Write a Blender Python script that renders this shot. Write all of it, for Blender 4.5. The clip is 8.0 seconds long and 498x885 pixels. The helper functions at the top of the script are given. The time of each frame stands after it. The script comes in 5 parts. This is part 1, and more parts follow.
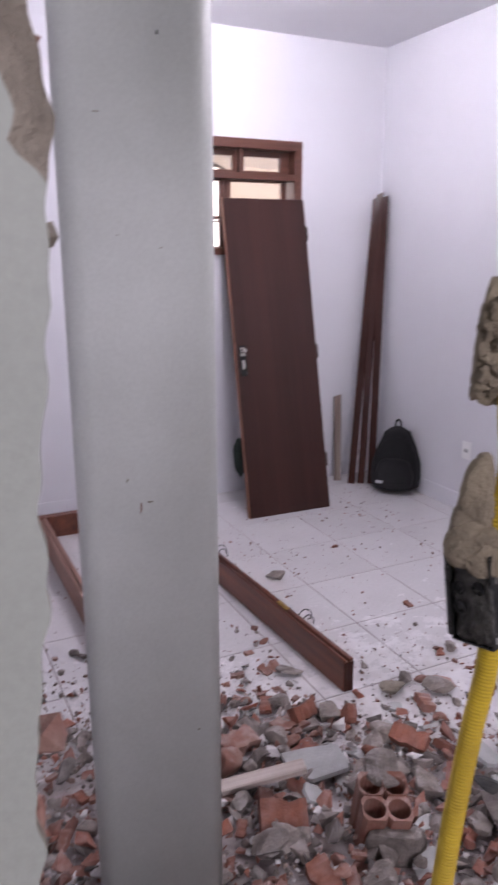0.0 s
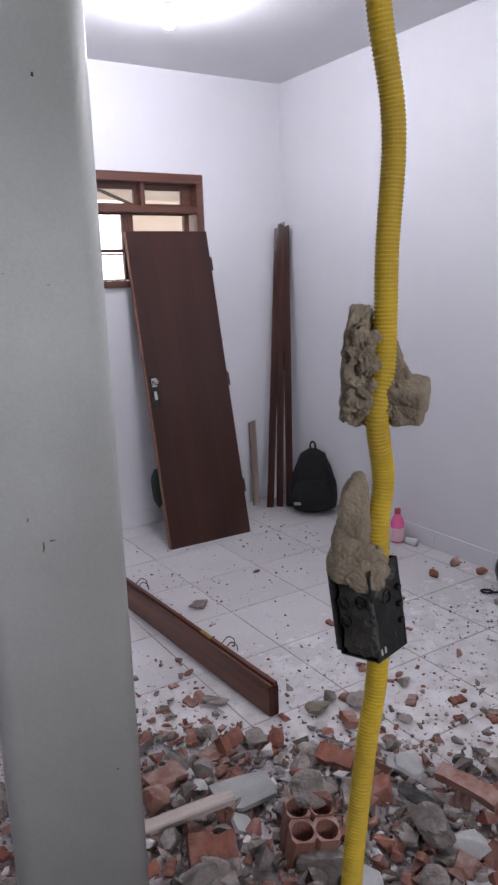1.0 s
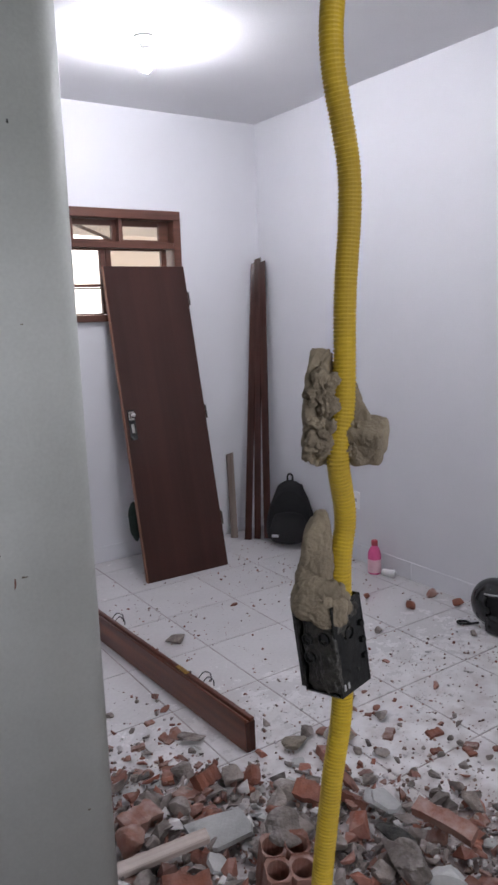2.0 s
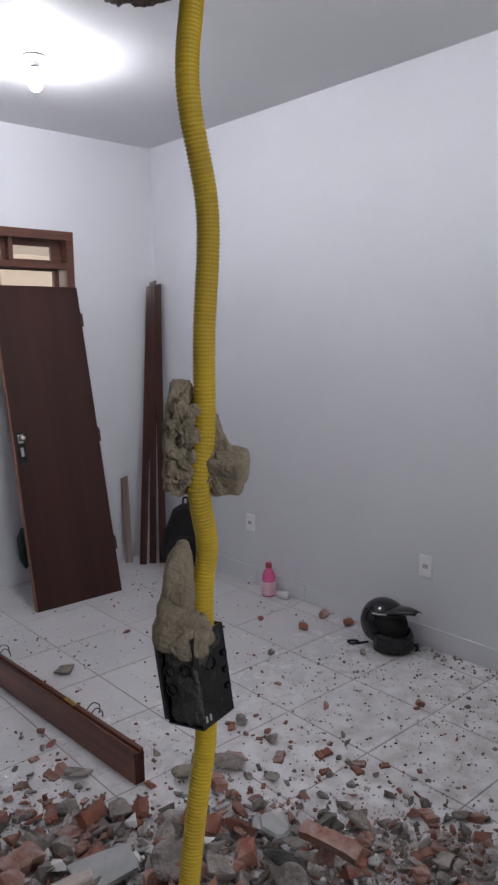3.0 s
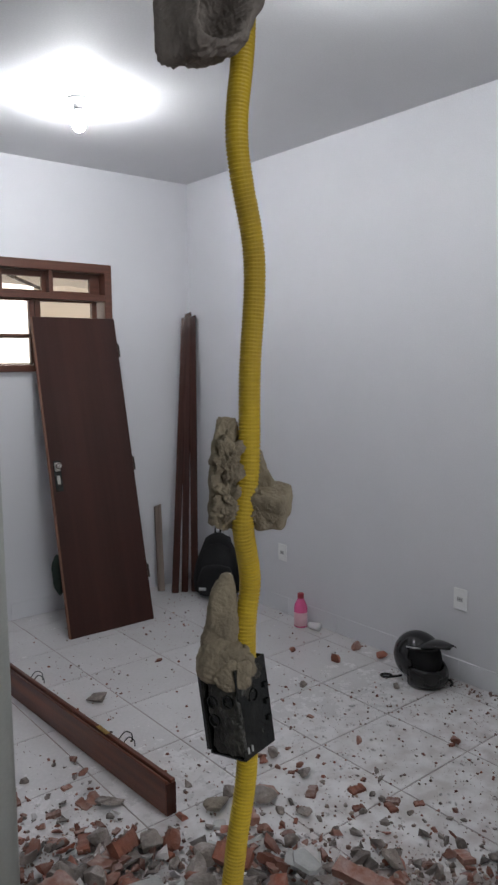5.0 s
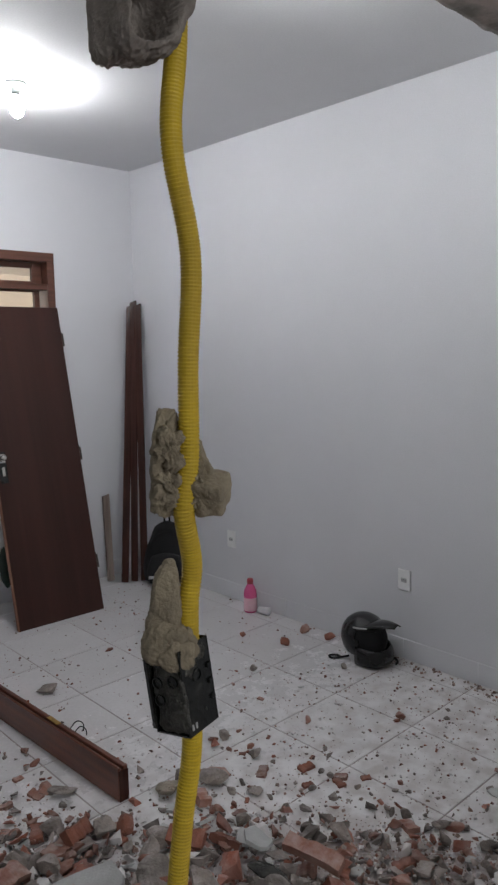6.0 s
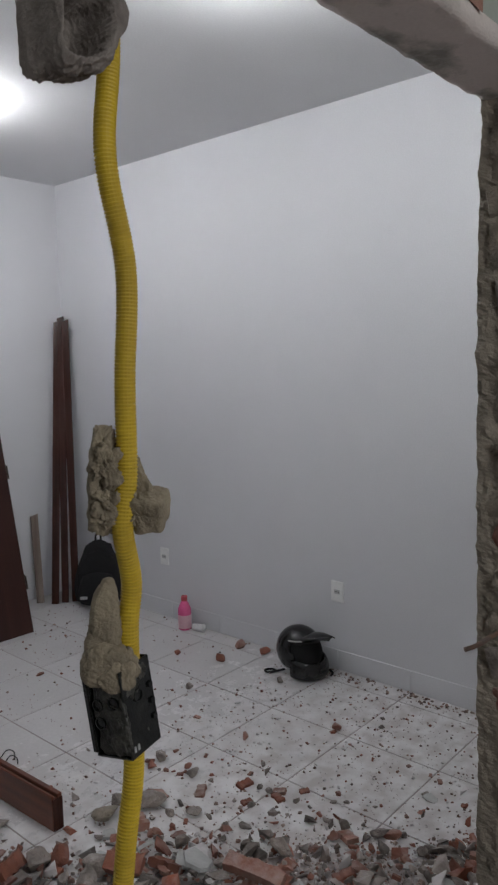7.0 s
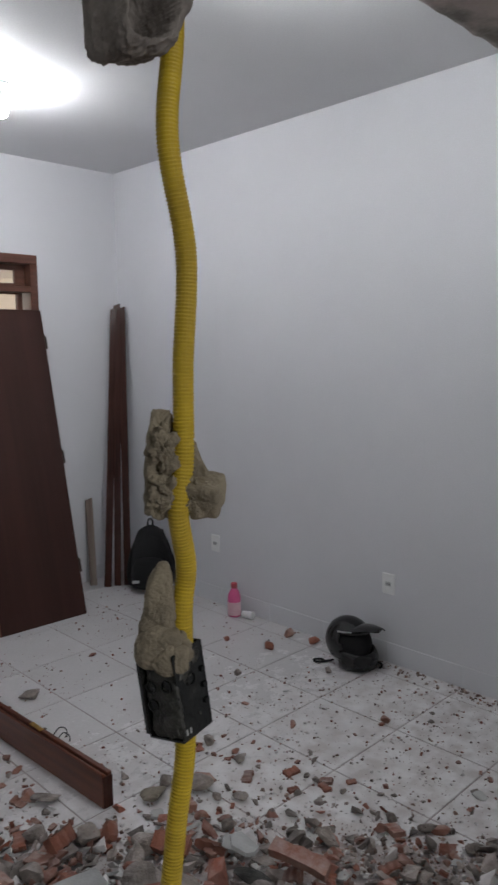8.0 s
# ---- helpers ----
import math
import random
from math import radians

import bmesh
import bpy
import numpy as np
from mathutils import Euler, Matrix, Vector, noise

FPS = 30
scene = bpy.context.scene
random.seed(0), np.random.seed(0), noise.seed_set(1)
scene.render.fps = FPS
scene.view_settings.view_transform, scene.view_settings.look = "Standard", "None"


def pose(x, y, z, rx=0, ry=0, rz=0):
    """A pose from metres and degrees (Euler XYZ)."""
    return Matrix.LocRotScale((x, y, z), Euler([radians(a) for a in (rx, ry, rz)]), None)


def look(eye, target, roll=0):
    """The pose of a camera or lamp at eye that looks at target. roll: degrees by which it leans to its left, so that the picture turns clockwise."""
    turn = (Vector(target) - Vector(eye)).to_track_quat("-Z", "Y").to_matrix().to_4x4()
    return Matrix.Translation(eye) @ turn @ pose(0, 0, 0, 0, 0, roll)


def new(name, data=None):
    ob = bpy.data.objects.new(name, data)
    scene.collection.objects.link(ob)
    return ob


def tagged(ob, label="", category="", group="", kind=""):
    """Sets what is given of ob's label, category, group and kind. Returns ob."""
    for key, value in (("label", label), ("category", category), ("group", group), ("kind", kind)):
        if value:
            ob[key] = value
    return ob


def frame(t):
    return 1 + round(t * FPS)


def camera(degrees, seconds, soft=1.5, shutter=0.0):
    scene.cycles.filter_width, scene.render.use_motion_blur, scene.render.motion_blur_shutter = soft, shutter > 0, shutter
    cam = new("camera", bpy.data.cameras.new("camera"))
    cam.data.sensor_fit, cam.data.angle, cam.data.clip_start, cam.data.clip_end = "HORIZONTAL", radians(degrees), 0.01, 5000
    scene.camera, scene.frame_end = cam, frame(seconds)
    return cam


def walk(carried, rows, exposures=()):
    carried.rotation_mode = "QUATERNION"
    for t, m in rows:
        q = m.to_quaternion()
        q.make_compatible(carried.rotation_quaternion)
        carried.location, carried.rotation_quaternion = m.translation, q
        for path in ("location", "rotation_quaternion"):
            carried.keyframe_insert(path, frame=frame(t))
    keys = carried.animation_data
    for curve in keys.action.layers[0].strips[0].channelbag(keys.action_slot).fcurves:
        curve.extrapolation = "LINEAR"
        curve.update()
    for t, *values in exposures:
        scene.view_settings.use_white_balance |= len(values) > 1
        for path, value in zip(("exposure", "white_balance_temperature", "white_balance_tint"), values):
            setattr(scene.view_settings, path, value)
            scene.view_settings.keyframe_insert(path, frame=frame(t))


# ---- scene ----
cam = camera(37.6, 8.0, soft=2.5, shutter=0.4)
PATH = [
    (0, (-3.305, -4.613, 1.683), (-2.461, -2.871, 1.179), -0.1),
    (0.2, (-3.292, -4.623, 1.686), (-2.368, -2.913, 1.214), -0.8),
    (0.5, (-3.277, -4.635, 1.689), (-2.31, -2.943, 1.24), -1.3),
    (0.8, (-3.274, -4.644, 1.692), (-2.256, -2.978, 1.261), -1.9),
    (1, (-3.27, -4.649, 1.688), (-2.234, -2.995, 1.254), -2.0),
    (2.3, (-3.262, -4.677, 1.705), (-2.115, -3.071, 1.38), -1.2),
    (2.5, (-3.237, -4.674, 1.706), (-2.028, -3.115, 1.38), -0.6),
    (3, (-3.228, -4.702, 1.71), (-1.916, -3.223, 1.41), -0.7),
    (3.5, (-3.228, -4.703, 1.713), (-1.952, -3.185, 1.453), -0.8),
    (3.9, (-3.248, -4.704, 1.716), (-2.018, -3.144, 1.488), -0.4),
    (4, (-3.252, -4.708, 1.719), (-1.996, -3.167, 1.503), -0.2),
    (4.2, (-3.249, -4.698, 1.723), (-2.01, -3.141, 1.527), -0.4),
    (5.3, (-3.262, -4.725, 1.723), (-1.973, -3.206, 1.466), -0.9),
    (5.5, (-3.266, -4.735, 1.724), (-1.95, -3.256, 1.442), -1.1),
    (6, (-3.268, -4.745, 1.729), (-1.911, -3.298, 1.471), -1.0),
    (6.1, (-3.267, -4.745, 1.731), (-1.909, -3.299, 1.472), -0.7),
    (6.5, (-3.271, -4.743, 1.732), (-1.89, -3.312, 1.517), -0.9),
    (7, (-3.276, -4.739, 1.729), (-1.783, -3.426, 1.509), -1.3),
    (7.5, (-3.278, -4.748, 1.731), (-1.812, -3.408, 1.495), -0.3),
    (8, (-3.275, -4.729, 1.725), (-1.882, -3.316, 1.478), -0.7),
]
# ceiling lamps, the fill lamp added in the room behind, and the exposure over time
LAMP, LAMP_SOUTH, BACK_FILL = 690.0, 770.0, 60.0
EXPOSURES = [(0.0, 0.34, 6380, 30), (0.5, 0.12, 6340, 24), (1.0, 0.06, 6300, 20), (2.5, -0.11, 6370, 16), (3.5, -0.44, 6320, 12), (4.0, -0.38, 6290, 10), (5.5, -0.40, 6540, 10), (7.0, -0.50, 6560, 10), (8.0, -0.54, 6520, 10)]
walk(cam, [(t, look(eye, target, roll)) for t, eye, target, roll in PATH], EXPOSURES)

# ---- world and daylight ----
world = bpy.data.worlds.new("world")
scene.world = world
world.use_nodes = True
wn = world.node_tree
sky = wn.nodes.new("ShaderNodeTexSky")
sky.sky_type = "NISHITA"
sky.sun_disc = False
sky.sun_elevation, sky.sun_rotation = radians(50), radians(160)
wn.nodes["Background"].inputs["Strength"].default_value = 0.12
wn.links.new(sky.outputs[0], wn.nodes["Background"].inputs["Color"])
sun = new("sun", bpy.data.lights.new("sun", "SUN"))
sun.data.energy, sun.data.angle, sun.data.color = 5.0, radians(0.6), (1.0, 0.95, 0.88)
sun.matrix_world = look((0, 0, 0), (0.35, 0.75, -1.0))

# unseen fill lamp, added at the back wall to brighten faces towards the camera
fill_lamp = new("unseen_fill_lamp", bpy.data.lights.new("unseen_fill_lamp", "AREA"))
fill_lamp.data.shape, fill_lamp.data.size, fill_lamp.data.size_y, fill_lamp.data.energy = "RECTANGLE", 1.4, 0.9, BACK_FILL
fill_lamp.data.color = (0.95, 0.98, 1.0)
fill_lamp.matrix_world = look((-3.0, -7.55, 2.3), (-2.9, -4.0, 1.8))


# ---- helpers for meshes and materials ----
def material(name, colour, colour2=None, rough=0.7, scale=8.0, fine=90.0, bump=0.15, metal=0.0, spread=(0.35, 0.65), vary=0.0, island=False, spec=0.5):
    """Two colours mixed by broad noise, darkened a little by fine grain, with a fine relief."""
    m = bpy.data.materials.new(name)
    m.use_nodes = True
    t = m.node_tree
    b = t.nodes["Principled BSDF"]
    colour2 = colour2 or tuple(c * 0.82 for c in colour)
    co = t.nodes.new("ShaderNodeTexCoord")
    n1 = t.nodes.new("ShaderNodeTexNoise")
    n1.inputs["Scale"].default_value, n1.inputs["Detail"].default_value, n1.inputs["Roughness"].default_value = scale, 6, 0.62
    n2 = t.nodes.new("ShaderNodeTexNoise")
    n2.inputs["Scale"].default_value, n2.inputs["Detail"].default_value = fine, 3
    t.links.new(co.outputs["Object"], n1.inputs["Vector"])
    t.links.new(co.outputs["Object"], n2.inputs["Vector"])
    r = t.nodes.new("ShaderNodeMapRange")
    r.inputs["From Min"].default_value, r.inputs["From Max"].default_value = spread
    t.links.new(n1.outputs["Fac"], r.inputs["Value"])
    mix = t.nodes.new("ShaderNodeMix")
    mix.data_type = "RGBA"
    mix.inputs["A"].default_value, mix.inputs["B"].default_value = (*colour, 1), (*colour2, 1)
    t.links.new(r.outputs["Result"], mix.inputs["Factor"])
    grain = t.nodes.new("ShaderNodeMapRange")
    grain.inputs["To Min"].default_value, grain.inputs["To Max"].default_value = 0.9, 1.08
    t.links.new(n2.outputs["Fac"], grain.inputs["Value"])
    hsv = t.nodes.new("ShaderNodeHueSaturation")
    t.links.new(mix.outputs["Result"], hsv.inputs["Color"])
    last = grain.outputs["Result"]
    if vary:
        which = t.nodes.new("ShaderNodeNewGeometry" if island else "ShaderNodeObjectInfo")
        rv = t.nodes.new("ShaderNodeMapRange")
        rv.inputs["To Min"].default_value, rv.inputs["To Max"].default_value = 1 - vary, 1 + vary
        t.links.new(which.outputs["Random Per Island" if island else "Random"], rv.inputs["Value"])
        mul = t.nodes.new("ShaderNodeMath")
        mul.operation = "MULTIPLY"
        t.links.new(last, mul.inputs[0])
        t.links.new(rv.outputs["Result"], mul.inputs[1])
        last = mul.outputs[0]
    t.links.new(last, hsv.inputs["Value"])
    t.links.new(hsv.outputs["Color"], b.inputs["Base Color"])
    rr = t.nodes.new("ShaderNodeMapRange")
    rr.inputs["To Min"].default_value, rr.inputs["To Max"].default_value = max(rough - 0.1, 0.03), min(rough + 0.1, 1)
    t.links.new(n1.outputs["Fac"], rr.inputs["Value"])
    t.links.new(rr.outputs["Result"], b.inputs["Roughness"])
    b.inputs["Metallic"].default_value = metal
    b.inputs["Specular IOR Level"].default_value = spec
    if bump:
        add = t.nodes.new("ShaderNodeMath")
        t.links.new(n1.outputs["Fac"], add.inputs[0])
        t.links.new(n2.outputs["Fac"], add.inputs[1])
        bp = t.nodes.new("ShaderNodeBump")
        bp.inputs["Strength"].default_value, bp.inputs["Distance"].default_value = bump, 0.01
        t.links.new(add.outputs[0], bp.inputs["Height"])
        t.links.new(bp.outputs["Normal"], b.inputs["Normal"])
    return m


def wood(name, dark, light, rough=0.35, along="Z", scale=3.0):
    """Varnished wood with grain stretched along one axis."""
    m = material(name, dark, light, rough, 1.0, 60.0, 0.06)
    t = m.node_tree
    co = [n for n in t.nodes if n.type == "TEX_COORD"][0]
    mp = t.nodes.new("ShaderNodeMapping")
    s = [scale * 14, scale * 14, scale * 14]
    s["XYZ".index(along)] = scale * 0.5
    mp.inputs["Scale"].default_value = s
    noises = [n for n in t.nodes if n.type == "TEX_NOISE"]
    t.links.new(co.outputs["Object"], mp.inputs["Vector"])
    t.links.new(mp.outputs["Vector"], noises[0].inputs["Vector"])
    return m


def glow(name, colour, strength):
    m = bpy.data.materials.new(name)
    m.use_nodes = True
    b = m.node_tree.nodes["Principled BSDF"]
    b.inputs["Base Color"].default_value = (*colour, 1)
    b.inputs["Emission Color"].default_value = (*colour, 1)
    b.inputs["Emission Strength"].default_value = strength
    return m


def box(bm, lo, hi, m=None):
    """Adds a box between two corners."""
    vs = [bm.verts.new((x, y, z)) for z in (lo[2], hi[2]) for y in (lo[1], hi[1]) for x in (lo[0], hi[0])]
    for f in ((0, 2, 3, 1), (4, 5, 7, 6), (0, 1, 5, 4), (2, 6, 7, 3), (0, 4, 6, 2), (1, 3, 7, 5)):
        bm.faces.new([vs[i] for i in f])
    if m:
        bmesh.ops.transform(bm, matrix=m, verts=vs)
    return vs


def boxes(*pairs, bevel=0.0, segments=1):
    bm = bmesh.new()
    for lo, hi in pairs:
        box(bm, lo, hi)
    if bevel:
        bmesh.ops.bevel(bm, geom=list(bm.edges), offset=bevel, segments=segments, affect="EDGES", profile=0.5)
    return bm


def turned(profile, sides=24):
    """A body of revolution about z from rows of (radius, height)."""
    bm = bmesh.new()
    rings = []
    for r, z in profile:
        rings.append([bm.verts.new((r * math.cos(2 * math.pi * k / sides), r * math.sin(2 * math.pi * k / sides), z)) for k in range(sides)])
    for a, b in zip(rings, rings[1:]):
        for k in range(sides):
            bm.faces.new((a[k], a[(k + 1) % sides], b[(k + 1) % sides], b[k]))
    bm.faces.new(rings[0][::-1])
    bm.faces.new(rings[-1])
    return bm


def tube(points, radius, sides=8):
    """A round bar swept along points."""
    bm = bmesh.new()
    pts = [Vector(p) for p in points]
    rings = []
    for k, p in enumerate(pts):
        way = (pts[min(k + 1, len(pts) - 1)] - pts[max(k - 1, 0)]).normalized()
        side = way.orthogonal().normalized() if abs(way.z) > 0.99 else way.cross(Vector((0, 0, 1))).normalized()
        up = side.cross(way)
        r = radius(k) if callable(radius) else radius
        rings.append([bm.verts.new(p + r * (math.cos(2 * math.pi * j / sides) * side + math.sin(2 * math.pi * j / sides) * up)) for j in range(sides)])
    for a, b in zip(rings, rings[1:]):
        for j in range(sides):
            bm.faces.new((a[j], a[(j + 1) % sides], b[(j + 1) % sides], b[j]))
    bm.faces.new(rings[0][::-1])
    bm.faces.new(rings[-1])
    return bm


def smooth_line(points, steps):
    """Points on a Catmull-Rom curve through the given ones."""
    p = [Vector(points[0])] + [Vector(q) for q in points] + [Vector(points[-1])]
    out = []
    for k in range(1, len(p) - 2):
        for s in range(steps):
            t = s / steps
            out.append(0.5 * (2 * p[k] + (p[k + 1] - p[k - 1]) * t + (2 * p[k - 1] - 5 * p[k] + 4 * p[k + 1] - p[k + 2]) * t * t + (3 * p[k] - p[k - 1] - 3 * p[k + 1] + p[k + 2]) * t ** 3))
    return out + [p[-2]]


def mesh_of(name, bm, mat, smooth=False):
    bmesh.ops.recalc_face_normals(bm, faces=bm.faces)
    me = bpy.data.meshes.new(name)
    for f in bm.faces:
        f.smooth = smooth
    bm.to_mesh(me)
    bm.free()
    me.materials.append(mat)
    return me


def part(name, bm, mat, parent, label="", smooth=False, m=None):
    ob = new(name, mesh_of(name, bm, mat, smooth))
    ob.parent = parent
    if m:
        ob.matrix_basis = m
    return tagged(ob, label)


def thing(name, m, label, category, group="", kind=""):
    ob = new(name)
    ob.matrix_world = m
    ob.empty_display_size = 0.1
    return tagged(ob, label, category, group, kind)


def solid(name, bm, mat, label, category, group="", kind="", m=None, smooth=False):
    ob = new(name, mesh_of(name, bm, mat, smooth))
    if m:
        ob.matrix_world = m
    return tagged(ob, label, category, group, kind)


def lump(size, seed, level=3, rough=0.22, cuts=3, grain=0.05):
    """A broken piece of mortar: a ball pushed about by noise, with some flat broken faces."""
    rnd = random.Random(seed)
    bm = bmesh.new()
    bmesh.ops.create_icosphere(bm, subdivisions=level, radius=1.0)
    planes = []
    for _ in range(cuts):
        n = Vector((rnd.uniform(-1, 1), rnd.uniform(-1, 1), rnd.uniform(-1, 1))).normalized()
        planes.append((n, rnd.uniform(0.45, 0.75)))
    shift = Vector((seed * 7.13, seed * 3.7, seed * 1.9))
    for v in bm.verts:
        p = v.co.copy()
        q = Vector((p.x * size[0], p.y * size[1], p.z * size[2])) / max(size)
        p *= 1 + rough * noise.noise(p * 1.3 + shift) * 2 + grain * (noise.noise(q * 4 + shift) - 0.7 * abs(noise.noise(q * 6 + shift)) + 0.35 * noise.noise(q * 13 + shift) + 0.18 * noise.noise(q * 34 + shift))
        for n, d in planes:
            over = p.dot(n) - d
            if over > 0:
                p -= n * over * 0.92
        v.co = Vector((p.x * size[0], p.y * size[1], p.z * size[2]))
    return bm


def shard(size, seed, points=11):
    """An angular fragment: the hull of scattered points."""
    rnd = random.Random(seed)
    bm = bmesh.new()
    for _ in range(points):
        bm.verts.new((rnd.uniform(-1, 1) * size[0] / 2, rnd.uniform(-1, 1) * size[1] / 2, rnd.uniform(-1, 1) * size[2] / 2))
    made = bmesh.ops.convex_hull(bm, input=list(bm.verts))
    bmesh.ops.delete(bm, geom=[v for v in bm.verts if not v.link_faces], context="VERTS")
    return bm


def plate(size, seed, sides=7):
    """A flat flake of plaster or tile with a ragged outline."""
    rnd = random.Random(seed)
    bm = bmesh.new()
    low, high = [], []
    for k in range(sides):
        a = 2 * math.pi * (k + rnd.uniform(-0.3, 0.3)) / sides
        r = rnd.uniform(0.62, 1.0)
        x, y = r * math.cos(a) * size[0] / 2, r * math.sin(a) * size[1] / 2
        low.append(bm.verts.new((x * 1.03, y * 1.03, -size[2] / 2 + rnd.uniform(-0.1, 0.1) * size[2])))
        high.append(bm.verts.new((x, y, size[2] / 2)))
    bm.faces.new(high)
    bm.faces.new(low[::-1])
    for k in range(sides):
        bm.faces.new((low[k], low[(k + 1) % sides], high[(k + 1) % sides], high[k]))
    return bm


# ---- materials ----
PAINT = material("white_wall_paint", (0.70, 0.70, 0.73), (0.67, 0.67, 0.70), 0.55, 1.2, 160, 0.04)
CEILING = material("white_ceiling_paint", (0.70, 0.70, 0.715), (0.66, 0.66, 0.675), 0.7, 1.0, 120, 0.04)
GREEN = material("pale_green_wall_paint", (0.355, 0.375, 0.33), (0.315, 0.335, 0.295), 0.55, 2.0, 140, 0.06)
PILLAR = material("grey_pillar_paint", (0.52, 0.54, 0.515), (0.45, 0.47, 0.445), 0.5, 2.2, 130, 0.05)
GROUT = material("dark_grout", (0.20, 0.15, 0.14), (0.42, 0.37, 0.36), 0.9, 5, 120, 0.1)
MORTAR = material("broken_mortar", (0.29, 0.25, 0.20), (0.17, 0.145, 0.115), 0.95, 14, 160, 0.6)
MORTAR_PALE = material("pale_mortar_lump", (0.315, 0.262, 0.182), (0.18, 0.146, 0.104), 0.95, 16, 220, 0.45)
LINTELMORTAR = material("smeared_lintel_mortar", (0.62, 0.55, 0.52), (0.29, 0.275, 0.245), 0.9, 4.5, 120, 0.3, spread=(0.50, 0.62))
CONCRETE = material("grey_concrete", (0.125, 0.105, 0.095), (0.28, 0.245, 0.22), 0.9, 14, 140, 0.4)
GREY_BITS = material("grey_mortar_bits", (0.14, 0.118, 0.105), (0.27, 0.23, 0.205), 0.95, 18, 150, 0.5, vary=0.3)
CLAY = material("terracotta_clay", (0.26, 0.095, 0.058), (0.17, 0.065, 0.045), 0.9, 14, 140, 0.35, vary=0.25)
CLAY_DUSTY = material("dusty_terracotta", (0.24, 0.095, 0.065), (0.30, 0.185, 0.15), 0.95, 10, 120, 0.35, vary=0.25)
PLASTER = material("white_plaster_flake", (0.50, 0.505, 0.50), (0.40, 0.40, 0.39), 0.8, 10, 120, 0.2, vary=0.12)
CRUMBS = material("mixed_crumbs", (0.30, 0.25, 0.22), (0.20, 0.11, 0.085), 0.95, 5, 60, 0.2, vary=0.55, island=True)
GREY_RUBBLE = material("grey_rubble", (0.12, 0.10, 0.090), (0.27, 0.23, 0.21), 0.95, 9, 120, 0.4, vary=0.5, island=True)
RED_RUBBLE = material("red_rubble", (0.23, 0.075, 0.046), (0.28, 0.145, 0.115), 0.95, 7, 120, 0.35, vary=0.35, island=True)
GRIT = material("pinkish_grit", (0.30, 0.235, 0.22), (0.60, 0.56, 0.555), 0.95, 7, 160, 0.6)
PLASTER_CRUMBS = material("white_plaster_crumbs", (0.70, 0.68, 0.68), (0.56, 0.53, 0.525), 0.95, 5, 60, 0.2, vary=0.2, island=True)
RED_CRUMBS = material("red_crumbs", (0.25, 0.10, 0.07), (0.14, 0.06, 0.045), 0.95, 5, 60, 0.2, vary=0.5, island=True)
DOORWOOD = wood("dark_red_varnished_wood", (0.028, 0.0108, 0.0086), (0.048, 0.0180, 0.0138), 0.34, scale=0.45)
EDGEWOOD = wood("raw_door_edge_wood", (0.24, 0.10, 0.055), (0.16, 0.065, 0.038), 0.6)
PINKISHWOOD = wood("pale_pinkish_wood", (0.30, 0.165, 0.12), (0.22, 0.11, 0.08), 0.6, "Y")
FRAMEWOOD = wood("red_brown_frame_wood", (0.070, 0.018, 0.0105), (0.20, 0.060, 0.029), 0.34, "Y", scale=0.9)
WINDOWWOOD = wood("window_wood", (0.085, 0.032, 0.020), (0.13, 0.050, 0.032), 0.4, "X")
TRIMWOOD = wood("dark_trim_wood", (0.030, 0.0115, 0.009), (0.062, 0.0235, 0.0175), 0.2)
for varnished in (TRIMWOOD, DOORWOOD):
    varnished.node_tree.nodes["Principled BSDF"].inputs["Specular IOR Level"].default_value = 0.28
GREYWOOD = wood("weathered_grey_wood", (0.15, 0.10, 0.08), (0.27, 0.22, 0.19), 0.75)
PALEWOOD = wood("dusty_pale_wood", (0.55, 0.48, 0.44), (0.42, 0.35, 0.31), 0.85, "X")
YELLOW = material("yellow_corrugated_plastic", (0.60, 0.42, 0.022), (0.46, 0.315, 0.028), 0.55, 9, 120, 0.03)
BLACKBOX = material("black_plastic_with_dust", (0.007, 0.0075, 0.0075), (0.05, 0.048, 0.042), 0.2, 24, 120, 0.1, spread=(0.5, 0.8))
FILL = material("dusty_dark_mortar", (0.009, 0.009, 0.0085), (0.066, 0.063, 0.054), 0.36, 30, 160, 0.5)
BLACKFABRIC = material("black_woven_fabric", (0.005, 0.005, 0.006), (0.010, 0.010, 0.011), 1.0, 20, 500, 0.3)
BLACKGLOSS = material("black_gloss_shell", (0.008, 0.008, 0.009), (0.016, 0.016, 0.017), 0.16, 6, 80, 0.0)
SILVER = material("silver_decal", (0.5, 0.5, 0.5), (0.35, 0.35, 0.35), 0.35, 30, 80, 0.0)
CHROME = material("brushed_chrome", (0.62, 0.60, 0.56), (0.5, 0.48, 0.45), 0.25, 30, 200, 0.02, metal=1.0)
BRASS = material("tarnished_brass", (0.55, 0.36, 0.10), (0.35, 0.22, 0.07), 0.4, 30, 200, 0.05, metal=1.0)
IRON = material("rusty_iron", (0.12, 0.09, 0.08), (0.20, 0.11, 0.07), 0.8, 30, 200, 0.3, metal=0.4)
HINGE = material("dark_hinge_metal", (0.05, 0.04, 0.035), (0.10, 0.08, 0.07), 0.5, 30, 200, 0.1, metal=0.7)
PINK = material("pink_liquid_plastic", (0.85, 0.16, 0.36), (0.78, 0.12, 0.31), 0.25, 6, 60, 0.0)
PINKCAP = material("magenta_cap_plastic", (0.42, 0.05, 0.07), (0.36, 0.04, 0.06), 0.4, 6, 60, 0.0)
LABELPINK = material("pale_pink_label", (0.80, 0.52, 0.58), (0.78, 0.45, 0.53), 0.5, 20, 60, 0.0)
